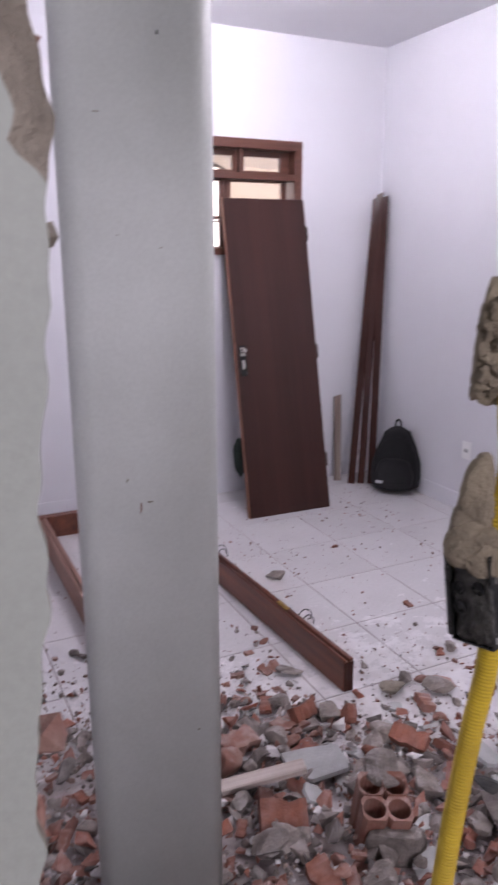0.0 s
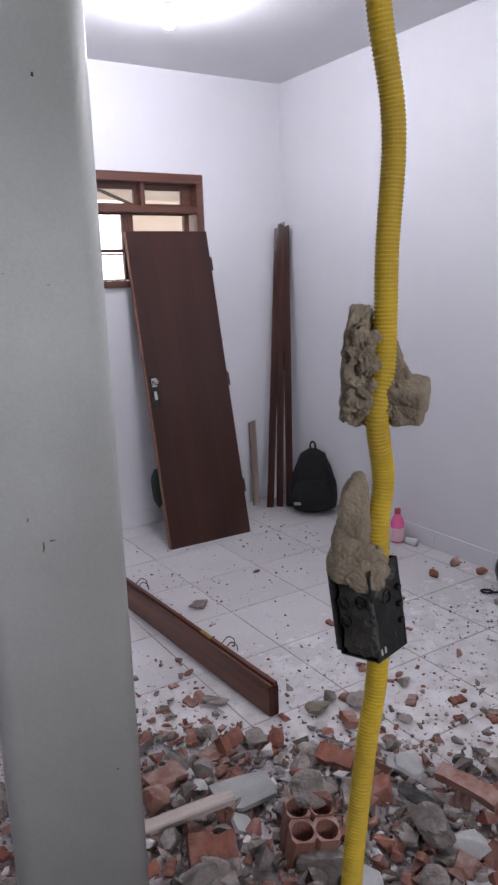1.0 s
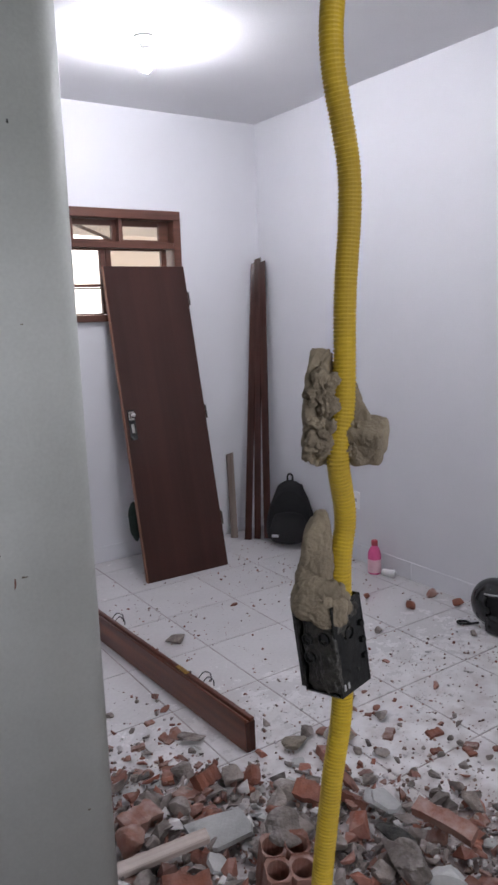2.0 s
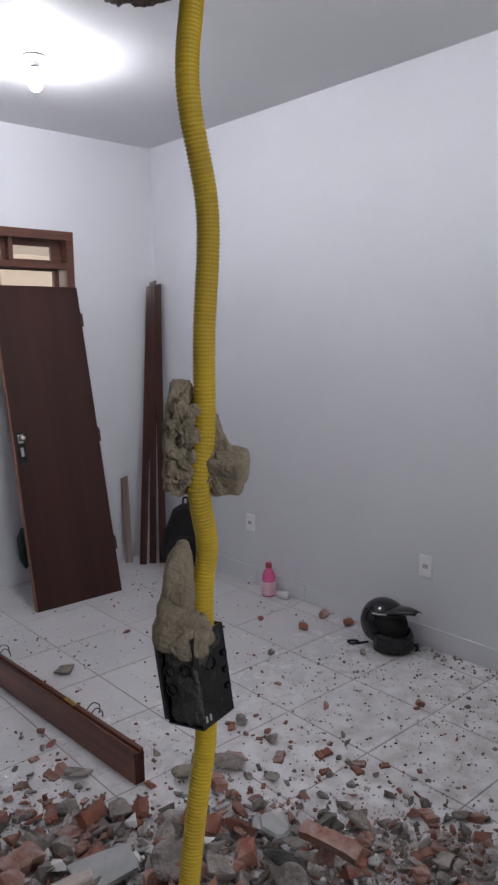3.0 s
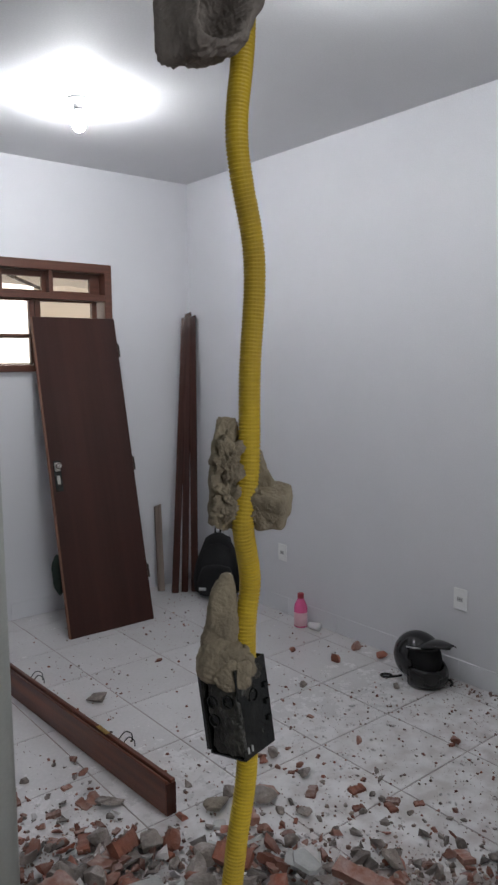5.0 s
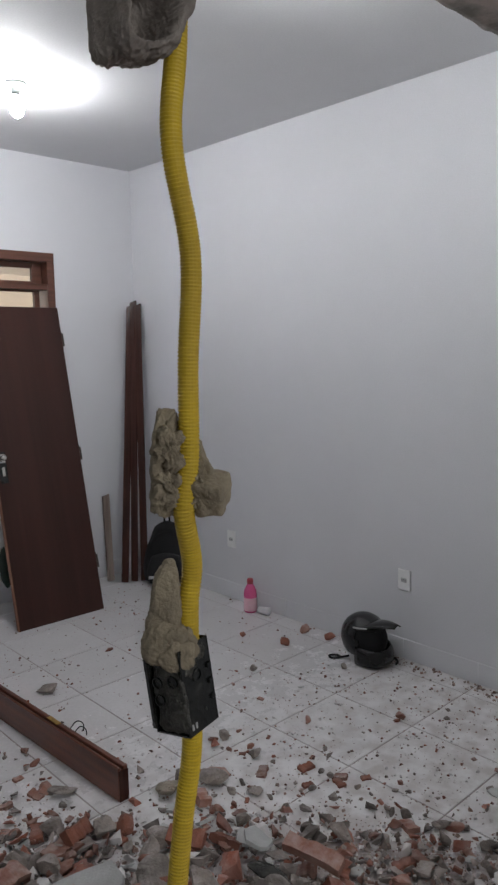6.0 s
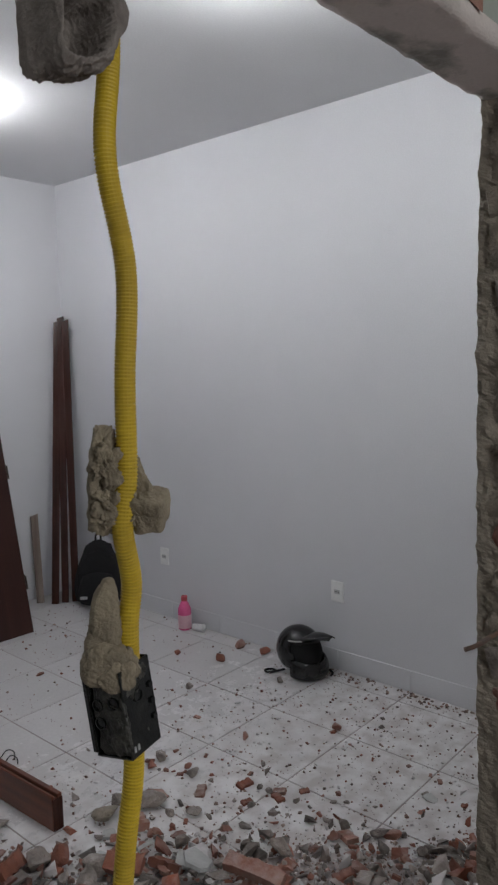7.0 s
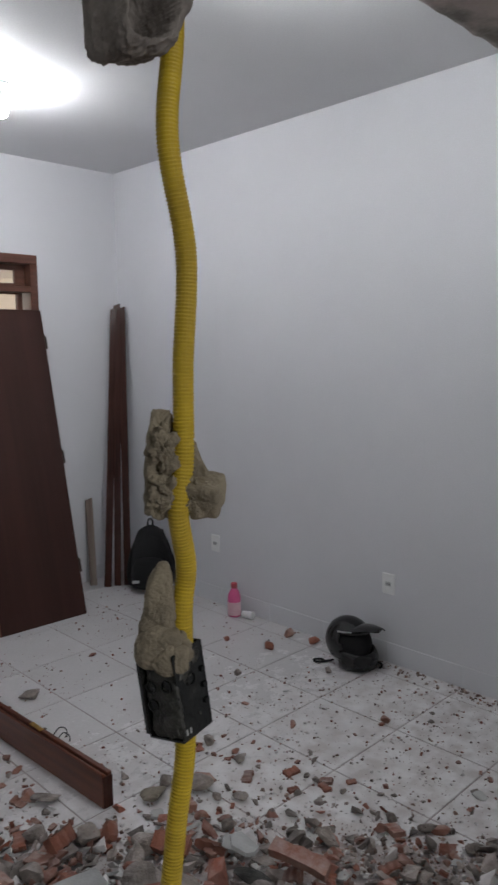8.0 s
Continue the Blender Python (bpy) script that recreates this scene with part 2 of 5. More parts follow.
WHITEPLASTIC = material("white_plastic", (0.86, 0.86, 0.86), (0.82, 0.82, 0.82), 0.35, 8, 60, 0.0)
SLOT = material("grey_socket_insert", (0.52, 0.52, 0.53), (0.45, 0.45, 0.46), 0.5, 8, 60, 0.0)
CABLE = material("black_wire", (0.012, 0.012, 0.012), None, 0.5, 8, 60, 0.0)
GREENBAG = material("dark_green_cloth", (0.015, 0.035, 0.025), (0.03, 0.05, 0.04), 0.85, 20, 300, 0.3)
YARDWALL = material("cream_yard_wall", (0.82, 0.69, 0.53), (0.74, 0.60, 0.44), 0.85, 3, 60, 0.2)
ROOFING = material("pale_roof_tarpaulin", (0.86, 0.80, 0.70), (0.66, 0.58, 0.47), 0.85, 4, 60, 0.2)
rt = ROOFING.node_tree
thin = rt.nodes.new("ShaderNodeBsdfTranslucent")
thin.inputs["Color"].default_value = (0.86, 0.78, 0.66, 1)
both = rt.nodes.new("ShaderNodeMixShader")
both.inputs["Fac"].default_value = 0.5
rt.links.new(rt.nodes["Principled BSDF"].outputs[0], both.inputs[1])
rt.links.new(thin.outputs[0], both.inputs[2])
rt.links.new(both.outputs[0], rt.nodes["Material Output"].inputs["Surface"])
EARTH = material("yard_ground", (0.30, 0.26, 0.22), (0.22, 0.19, 0.16), 0.95, 2, 40, 0.3)
BULB = glow("lit_bulb", (0.95, 0.97, 1.0), LAMP)
BULB_SOUTH = glow("lit_bulb_south", (0.95, 0.97, 1.0), LAMP_SOUTH)
BACKDROP_GLOW = glow("backdrop_glow", (1.0, 0.93, 0.84), 2.6)


def settle_dust(m, amount):
    """Pale plaster powder that has settled in patches on faces that lie flat."""
    t = m.node_tree
    b = t.nodes["Principled BSDF"]
    geo = t.nodes.new("ShaderNodeNewGeometry")
    sep = t.nodes.new("ShaderNodeSeparateXYZ")
    t.links.new(geo.outputs["Normal"], sep.inputs[0])
    n = t.nodes.new("ShaderNodeTexNoise")
    n.inputs["Scale"].default_value, n.inputs["Detail"].default_value = 22, 6
    t.links.new(geo.outputs["Position"], n.inputs["Vector"])
    flat = t.nodes.new("ShaderNodeMapRange")
    flat.inputs["From Min"].default_value, flat.inputs["From Max"].default_value = 0.45, 0.95
    t.links.new(sep.outputs["Z"], flat.inputs["Value"])
    patch = t.nodes.new("ShaderNodeMapRange")
    patch.inputs["From Min"].default_value, patch.inputs["From Max"].default_value = 0.42, 0.66
    patch.inputs["To Max"].default_value = amount
    t.links.new(n.outputs["Fac"], patch.inputs["Value"])
    mul = t.nodes.new("ShaderNodeMath")
    mul.operation = "MULTIPLY"
    t.links.new(flat.outputs["Result"], mul.inputs[0])
    t.links.new(patch.outputs["Result"], mul.inputs[1])
    mix = t.nodes.new("ShaderNodeMix")
    mix.data_type = "RGBA"
    mix.inputs["B"].default_value = (0.62, 0.575, 0.565, 1)
    old = b.inputs["Base Color"].links[0].from_socket
    t.links.new(mul.outputs[0], mix.inputs["Factor"])
    t.links.new(old, mix.inputs["A"])
    t.links.new(mix.outputs["Result"], b.inputs["Base Color"])


for dusty, amount in ((GREY_BITS, 0.32), (CLAY_DUSTY, 0.3), (CLAY, 0.12), (GREY_RUBBLE, 0.3), (RED_RUBBLE, 0.25)):
    settle_dust(dusty, amount)

GLASS = bpy.data.materials.new("window_glass")
GLASS.use_nodes = True
gb = GLASS.node_tree.nodes["Principled BSDF"]
gb.inputs["Transmission Weight"].default_value, gb.inputs["Roughness"].default_value, gb.inputs["IOR"].default_value = 1.0, 0.02, 1.45


def tile_material():
    """Glossy white ceramic, dulled by demolition dust that lies thicker towards the broken wall."""
    m = material("white_ceramic_tile", (0.63, 0.615, 0.62), (0.59, 0.575, 0.58), 0.16, 3.0, 60, 0.0, vary=0.03)
    t = m.node_tree
    b = t.nodes["Principled BSDF"]
    geo = t.nodes.new("ShaderNodeNewGeometry")
    sep = t.nodes.new("ShaderNodeSeparateXYZ")
    t.links.new(geo.outputs["Position"], sep.inputs[0])
    near = t.nodes.new("ShaderNodeMapRange")
    near.inputs["From Min"].default_value, near.inputs["From Max"].default_value = -1.7, -3.1
    near.inputs["To Min"].default_value, near.inputs["To Max"].default_value = -0.12, 0.26
    t.links.new(sep.outputs["Y"], near.inputs["Value"])
    n = t.nodes.new("ShaderNodeTexNoise")
    n.inputs["Scale"].default_value, n.inputs["Detail"].default_value, n.inputs["Roughness"].default_value = 8.5, 9, 0.75
    t.links.new(geo.outputs["Position"], n.inputs["Vector"])
    add = t.nodes.new("ShaderNodeMath")
    t.links.new(n.outputs["Fac"], add.inputs[0])
    t.links.new(near.outputs["Result"], add.inputs[1])
    edge = t.nodes.new("ShaderNodeMapRange")
    edge.inputs["From Min"].default_value, edge.inputs["From Max"].default_value = 0.5, 0.72
    t.links.new(add.outputs[0], edge.inputs["Value"])
    n3 = t.nodes.new("ShaderNodeTexNoise")
    n3.inputs["Scale"].default_value, n3.inputs["Detail"].default_value = 11, 8
    t.links.new(geo.outputs["Position"], n3.inputs["Vector"])
    tone = t.nodes.new("ShaderNodeMapRange")
    tone.inputs["From Min"].default_value, tone.inputs["From Max"].default_value = 0.38, 0.62
    t.links.new(n3.outputs["Fac"], tone.inputs["Value"])
    dust = t.nodes.new("ShaderNodeMix")
    dust.data_type = "RGBA"
    dust.inputs["A"].default_value, dust.inputs["B"].default_value = (0.53, 0.495, 0.49, 1), (0.73, 0.715, 0.72, 1)
    t.links.new(tone.outputs["Result"], dust.inputs["Factor"])
    mix = t.nodes.new("ShaderNodeMix")
    mix.data_type = "RGBA"
    old = b.inputs["Base Color"].links[0].from_socket
    t.links.new(edge.outputs["Result"], mix.inputs["Factor"])
    t.links.new(old, mix.inputs["A"])
    t.links.new(dust.outputs["Result"], mix.inputs["B"])
    t.links.new(mix.outputs["Result"], b.inputs["Base Color"])
    ro = t.nodes.new("ShaderNodeMapRange")
    ro.inputs["To Min"].default_value, ro.inputs["To Max"].default_value = 0.2, 0.8
    t.links.new(edge.outputs["Result"], ro.inputs["Value"])
    t.links.new(ro.outputs["Result"], b.inputs["Roughness"])
    return m


TILE = tile_material()

# ---- the large structure ----
HIGH = 3.05          # ceiling
NEAR, FAR = -4.14, -3.99   # faces of the broken wall
OPEN_L, OPEN_R, LINTEL = -3.213, -1.592, 2.316
WIN = (-1.92, -0.675, 1.665, 2.40)


def structure(name, bm, mat, label, category="wall"):
    return solid(name, bm, mat, label, category, kind="structure")


x0, x1, z0, z1 = WIN
structure("wall_north", boxes(((-3.75, 0, -0.2), (x0, 0.15, 3.3)), ((x1, 0, -0.2), (0.15, 0.15, 3.3)), ((x0, 0, -0.2), (x1, 0.15, z0)), ((x0, 0, z1), (x1, 0.15, 3.3))), PAINT, "smooth white painted wall with a high wooden window")
structure("wall_east", boxes(((0, -7.6, -0.2), (0.15, 0, 3.3))), PAINT, "plain white painted wall with two sockets")
structure("wall_west", boxes(((-3.75, -3.99, -0.2), (-3.6, 0, 3.3))), PAINT, "plain white painted side wall")
structure("wall_west_back", boxes(((-5.75, -7.6, -0.2), (-5.6, -4.14, 3.3))), GREEN, "pale green painted side wall of the second room")
# the opening in this back wall is made up for the fill lamp
structure("wall_south", boxes(((-5.75, -7.75, -0.2), (-3.7, -7.6, 3.3)), ((-2.3, -7.75, -0.2), (0.15, -7.6, 3.3)), ((-3.7, -7.75, -0.2), (-2.3, -7.6, 1.85)), ((-3.7, -7.75, 2.75), (-2.3, -7.6, 3.3))), GREEN, "pale green painted wall with an opening added for the fill lamp")
structure("ceiling", boxes(((-5.75, -7.75, HIGH), (0.15, 0.15, HIGH + 0.15))), CEILING, "flat white painted ceiling", "ceiling")


def ragged_edge(z, seed, rough):
    """How far a broken edge strays from its line at a height."""
    return rough * (noise.noise(Vector((seed, z * 3.1, 0.3))) + 0.6 * noise.noise(Vector((seed + 5, z * 11, 0.7))) + 0.35 * noise.noise(Vector((seed + 9, z * 34, 1.7))))


def broken_wall_side(side, line, outer, seed, rough):
    """One side of the broken wall, with a torn end face of mortar between two painted skins."""
    def torn(z, v):
        """Where the torn end lies at a height, v across the wall's thickness."""
        bare = max(0.0, min(1.0, (z - 1.72) / 0.03)) if side > 0 else 0.0
        x = line + side * ragged_edge(z + 0.15 * v, seed + v * 0.8, rough * (1 + 1.3 * bare))
        if side > 0:
            x -= 0.07 * max(0, min(1.7 - z, 0.6))
            return x + 0.007 * noise.noise(Vector((seed * 3, z * 26, v * 6))) - 0.03 * v * v
        return x - 0.012 * noise.noise(Vector((seed * 3, z * 17, v * 5))) + 0.008 * noise.noise(Vector((seed, z * 70, v * 16))) + 0.010 * math.sin(math.pi * v) + 0.035 * max(0.0, 1.6 - z)

    def skin_edge(z):
        """Where the painted face stops: short of the torn end where plaster has come off."""
        bare = max(0, min(1, (z - 1.725) / 0.02)) if side > 0 else 0.55
        return torn(z, 0) - side * bare * (0.026 + 0.016 * noise.noise(Vector((seed, z * 19, 2)))) - side * 0.002

    bm = bmesh.new()
    steps, depth = 300, 12
    rows = []
    for k in range(steps + 1):
        z = -0.05 + (LINTEL + 0.08) * k / steps
        row = []
        for j in range(depth + 1):
            v = j / depth
            y = NEAR + (FAR - NEAR) * v
            x = torn(z, v)
            if j == 0:
                x = skin_edge(z)
            elif j == 1:
                y, x = NEAR + 0.012, torn(z, 0)
            row.append(bm.verts.new((x, y, z)))
        rows.append(row)
    for a, b in zip(rows, rows[1:]):
        for j in range(depth):
            bm.faces.new((a[j], a[j + 1], b[j + 1], b[j]))
    end = mesh_of("torn_face", bm, MORTAR)
    bm = bmesh.new()
    for j, y in ((0, NEAR), (depth, FAR)):
        lines = []
        for k in range(steps + 1):
            z = -0.05 + (LINTEL + 0.08) * k / steps
            v = j / depth
            skin = torn(z, v) if j else skin_edge(z)
            lines.append((bm.verts.new((skin, y, z)), bm.verts.new((outer, y, z))))
        for (a, b), (c, d) in zip(lines, lines[1:]):
            bm.faces.new((a, b, d, c))
    skins = mesh_of("painted_skins", bm, GREEN)
    return end, skins


# the broken wall: what stands of it beside and over the hole
wall = thing("wall_broken", pose(0, 0, 0), "pale green wall broken through to raw mortar and brick", "wall", kind="structure")
for side, line, outer, seed, rough in ((1, OPEN_L, -5.7, 2.0, 0.010), (-1, OPEN_R, 0.0, 7.0, 0.013)):
    end, skins = broken_wall_side(side, line, outer, seed, rough)
    for name, me in (("torn_end", end), ("painted_face", skins)):
        ob = new(name, me)
        ob.parent = wall
part("wall_over", boxes(((-5.7, NEAR + 0.001, LINTEL + 0.03), (0, FAR - 0.001, HIGH))), GREEN, wall)


def lintel_under():
    """The rough underside of the beam over the hole."""
    bm = bmesh.new()
    nx, ny = 150, 9
    grid = []
    for i in range(nx + 1):
        x = OPEN_L - 0.06 + (OPEN_R - OPEN_L + 0.12) * i / nx
        col = []
        for j in range(ny + 1):
            y = NEAR - 0.002 + (FAR - NEAR + 0.004) * j / ny
            edge = abs(2 * j / ny - 1)
            z = LINTEL + 0.005 * noise.noise(Vector((x * 6, y * 9, 4))) + 0.004 * noise.noise(Vector((x * 25, y * 25, 2))) + (0.012 * max(0, noise.noise(Vector((x * 14, j, 8)))) if edge > 0.9 else 0)
            col.append(bm.verts.new((x, y, z)))
        grid.append(col)
    for a, b in zip(grid, grid[1:]):
        for j in range(ny):
            bm.faces.new((a[j], a[j + 1], b[j + 1], b[j]))
    rim = [e for e in bm.edges if e.is_boundary]
    up = bmesh.ops.extrude_edge_only(bm, edges=rim)
    for v in [g for g in up["geom"] if isinstance(g, bmesh.types.BMVert)]:
        v.co.z = LINTEL + 0.035
    return bm


# brick ends that show in the torn wall
rb = random.Random(5)
z = 0.12
while z < 2.2:
    tall = rb.uniform(0.055, 0.095)
    deep = rb.uniform(0.05, 0.08)
    y = rb.uniform(NEAR + 0.015, FAR - deep - 0.02)
    bm = shard((0.03, deep * 1.25, tall * 1.2), int(z * 1000), 22)
    part("brick", bm, (CLAY_DUSTY, MORTAR, MORTAR, GREY_BITS)[rb.randrange(4)], wall, m=pose(OPEN_R + 0.006 + 0.035 * max(0.0, 1.6 - z) + rb.uniform(-0.008, 0.006), y + deep / 2, z + tall / 2, rb.uniform(-8, 8), 0, rb.uniform(-8, 8)))
    z += tall + rb.uniform(0.01, 0.06)
for x, y, z, s, k in ((-3.214, -4.120, 1.802, 0.030, 1), (-3.217, -4.118, 1.757, 0.028, 2), (-3.212, -4.112, 1.694, 0.030, 3), (-3.222, -4.08, 1.305, 0.040, 4), (-3.246, -4.10, 1.47, 0.03, 5), (-3.245, -4.09, 1.24, 0.034, 6)):
    part("brick", shard((s, s * 0.9, s * 0.8), 640 + k, 14), CLAY_DUSTY if k != 3 else MORTAR, wall, m=pose(x - s * 0.15, y, z))
part("brick", shard((0.075, 0.012, 0.045), 660, 18), CLAY_DUSTY, wall, "bare red brick where paint is chipped off", m=pose(-1.975, NEAR - 0.004, 2.362))

part("lintel", lintel_under(), LINTELMORTAR, wall, "rough grey mortar beam underside", True)



def rounded_pillar(x, y, wide, deep, r, high, turn):
    """An upright shaft with generously rounded corners."""
    bm = bmesh.new()
    ring = []
    for cx, cy, a0 in ((1, 1, 0), (-1, 1, 90), (-1, -1, 180), (1, -1, 270)):
        for k in range(11):
            a = math.radians(a0 + 9 * k)
            ring.append((cx * (wide / 2 - r) + r * math.cos(a), cy * (deep / 2 - r) + r * math.sin(a)))
    c, n = math.cos(turn), math.sin(turn)
    rows = [[bm.verts.new((x + c * u - n * v, y + n * u + c * v, z)) for u, v in ring] for z in (0.0, high)]
    for k in range(len(ring)):
        q = (k + 1) % len(ring)
        bm.faces.new((rows[0][k], rows[0][q], rows[1][q], rows[1][k]))
    bm.faces.new(rows[0][::-1])
    bm.faces.new(rows[1])
    return bm


pillar_bm = rounded_pillar(-2.835, -3.122, 0.300, 0.20, 0.045, HIGH, math.radians(-15))
pillar = solid("pillar", pillar_bm, PILLAR, "smooth pale grey painted pillar with scuffs", "pillar", kind="structure", smooth=True)
for x, z, w, h, mat in ((-2.900, 1.229, 0.008, 0.012, MORTAR), (-2.878, 1.165, 0.004, 0.022, CLAY_DUSTY), (-2.858, 1.178, 0.014, 0.004, MORTAR), (-2.818, 2.065, 0.004, 0.007, CABLE), (-2.822, 1.69, 0.007, 0.004, MORTAR), (-2.90, 1.715, 0.004, 0.003, MORTAR), (-2.77, 0.62, 0.006, 0.006, MORTAR), (-2.93, 1.93, 0.012, 0.003, MORTAR)):
    part("chip", shard((w * 1.3, 0.002, h * 1.3), int(z * 1000), 9), mat, pillar, m=pose(x, -3.2192 - 0.268 * (x + 2.861), z, 0, 0, -15))


# ---- window ----
def window():
    w = thing("window_1", pose(0, 0, 0), "red-brown wooden window with a row of transom panes", "window", kind="structure")
    b = 0.003
    part("window_frame", boxes(((x0, -0.025, z1 - 0.06), (x1, 0.12, z1)), ((x0, -0.025, z0 - 0.0), (x0 + 0.055, 0.12, z1 - 0.06)), ((x1 - 0.055, -0.025, z0), (x1, 0.12, z1 - 0.06)), ((x0 + 0.055, -0.025, 2.147), (x1 - 0.055, 0.12, 2.19)), bevel=b), WINDOWWOOD, w)
    part("window_sill", boxes(((x0 + 0.056, -0.035, z0), (x1 - 0.056, 0.12, z0 + 0.045)), bevel=b), WINDOWWOOD, w)
    # transom sashes, set back in the frame
    for a, c in ((-1.785, -1.525), (-1.43, -1.16), (-1.077, -0.806)):
        sash = part("transom_sash", boxes(((a - 0.045, 0.055, 2.192), (a, 0.085, 2.338)), ((c, 0.055, 2.192), (min(c + 0.045, -0.731) if c < -0.9 else -0.731, 0.085, 2.338)), ((a, 0.055, 2.192), (c, 0.085, 2.21)), ((a, 0.055, 2.298), (c, 0.085, 2.338)), bevel=b), WINDOWWOOD, w)
        pane = part("pane", boxes(((a, 0.068, 2.21), (c, 0.071, 2.298))), GLASS, sash)
        pane.visible_shadow = False
    for a in (-1.525 + 0.0475, -1.16 + 0.0285):
        part("transom_mullion", boxes(((a, 0.0, 2.191), (a + 0.022, 0.10, 2.339))), WINDOWWOOD, w)
    # casements below
    for a, c in ((-1.80, -1.655), (-1.575, -1.262), (-1.182, -0.80)):
        sash = part("casement", boxes(((a - 0.038, 0.04, 1.711), (a, 0.075, 2.146)), ((c, 0.04, 1.711), (c + 0.038, 0.075, 2.146)), ((a, 0.04, 1.711), (c, 0.075, 1.722)), ((a, 0.04, 2.135), (c, 0.075, 2.146)), ((a, 0.045, 1.895), (c, 0.07, 1.915)), bevel=b), WINDOWWOOD, w)
        for lo, hi in ((1.722, 1.895), (1.915, 2.135)):
            pane = part("pane", boxes(((a, 0.056, lo), (c, 0.059, hi))), GLASS, sash)
            pane.visible_shadow = False
    return w


window()

# ---- outside the window ----
solid("ground", boxes(((-400, 0.16, -0.25), (400, 800, -0.2))), EARTH, "bare earth of the yard outside", "ground", kind="structure")
yard = boxes(((0.36, 3.6, -0.2), (3.0, 3.75, 2.75)))
solid("yard_wall", yard, YARDWALL, "cream rendered yard wall outside the window", "wall", kind="structure")
# flat sheet whose own emission stands in for the bright outdoors
solid("backdrop", boxes(((-9, 9.0, -0.2), (9, 9.05, 7.0))), BACKDROP_GLOW, "glowing sheet in place of the bright distance beyond the yard", "backdrop", kind="structure")
awning = thing("awning", pose(0, 0, 0), "pale sagging tarpaulin on rafters outside the window", "roof")


def wavy_sheet():
    """A slack sheet with folds."""
    bm = bmesh.new()
    rows = []
    for i in range(121):
        x = -3.6 + 6.0 * i / 120
        row = []
        for j in range(15):
            y = 1.2 + 1.3 * j / 14
            z = 2.585 - 0.06 * (y - 1.2) + 0.03 * noise.noise(Vector((x * 2.2 + y, y * 3.0, 2))) + 0.012 * noise.noise(Vector((x * 7, y * 4 + x * 3, 5)))
            row.append(bm.verts.new((x, y, z)))
        rows.append(row)
    for a, b in zip(rows, rows[1:]):
        for j in range(14):
            bm.faces.new((a[j], a[j + 1], b[j + 1], b[j]))
    bmesh.ops.solidify(bm, geom=list(bm.faces), thickness=0.004)
    return bm


part("tarpaulin", wavy_sheet(), ROOFING, awning)
for k in range(5):
    x = -3.3 + 1.05 * k
    part("rafter", tube([(x, 1.22, 2.536), (x + 1.1, 2.46, 2.462)], 0.016, 6), GREYWOOD, awning)
for x in (-3.4, 1.9):
    part("post", tube([(x, 1.9, -0.2), (x, 1.9, 2.50)], 0.05, 8), GREYWOOD, awning)
for x, lean in ((0.80, 0.42), (0.93, 0.40), (1.15, 0.30)):
    solid("pole", tube([(x, 3.2, -0.2), (x + 0.6 * lean, 3.45, 1.9), (x + lean, 3.57, 2.6)], 0.014, 8), GREYWOOD, "thin wooden pole leaning on the yard wall", "pole", group="yard poles")
for z, dip in ((2.03, 0.05), (1.985, 0.03)):
    pts = [(-3.4 + 5.3 * k / 20, 1.85, z - dip * math.sin(math.pi * k / 20)) for k in range(21)]
    solid("overhead_wire", tube(pts, 0.008, 6), CABLE, "dark wire strung outside the window", "wire", group="yard wires")

# ---- baseboards, built of cut tiles ----
PITCH, GX, GY = 0.4535, -0.590, -2.490
for name, along in (("baseboard_east", "y"), ("baseboard_north", "x")):
    board = thing(name, pose(0, 0, 0), "white ceramic tile baseboard along the wall", "baseboard", kind="structure")
    start = -3.985 if along == "y" else -3.6
    cuts = [start] + [g for g in sorted((GY if along == "y" else GX) + PITCH * k for k in range(-12, 12)) if start + 0.05 < g < -0.012] + [-0.012]
    for a, b in zip(cuts, cuts[1:]):
        if along == "y":
            bm = boxes(((-0.006, a + 0.001, 0.001), (0, b - 0.001, 0.115)), bevel=0.002)
        else:
            bm = boxes(((a + 0.001, -0.006, 0.001), (b - 0.001, 0, 0.115)), bevel=0.002)
        part("baseboard_tile", bm, PAINT, board)

# ---- ceiling lamps ----
def ceiling_lamp(x, y, lit, neck):
    """A bulb on a ceiling socket; neck is how far its opaque housing hides the glow."""
    lamp = thing("ceiling_lamp", pose(x, y, HIGH), "white ceiling socket with a lit bulb", "lamp", group="ceiling lamps")
    part("lamp_base", turned([(0.055, 0), (0.055, -0.012), (0.045, -0.022), (0.026, -0.028), (0.024, -0.05)]), WHITEPLASTIC, lamp)
    low = -0.05 - neck
    part("bulb_housing", turned([(0.0165, -0.0502), (0.018, -0.053), (0.022 + 0.18 * neck, low + 0.004), (0.0235 + 0.18 * neck, low)]), WHITEPLASTIC, lamp, "opaque white plastic bulb housing", True)
    part("bulb", turned([(0.0237 + 0.18 * neck, low - 0.0002), (0.0345, -0.108), (0.036, -0.122), (0.031, -0.142), (0.022, -0.156), (0.011, -0.163), (0.002, -0.165)]), lit, lamp, "lit white bulb dome", True)
    return lamp


ceiling_lamp(-1.47, -1.18, BULB, 0.016)
ceiling_lamp(-1.42, -3.12, BULB_SOUTH, 0.050)


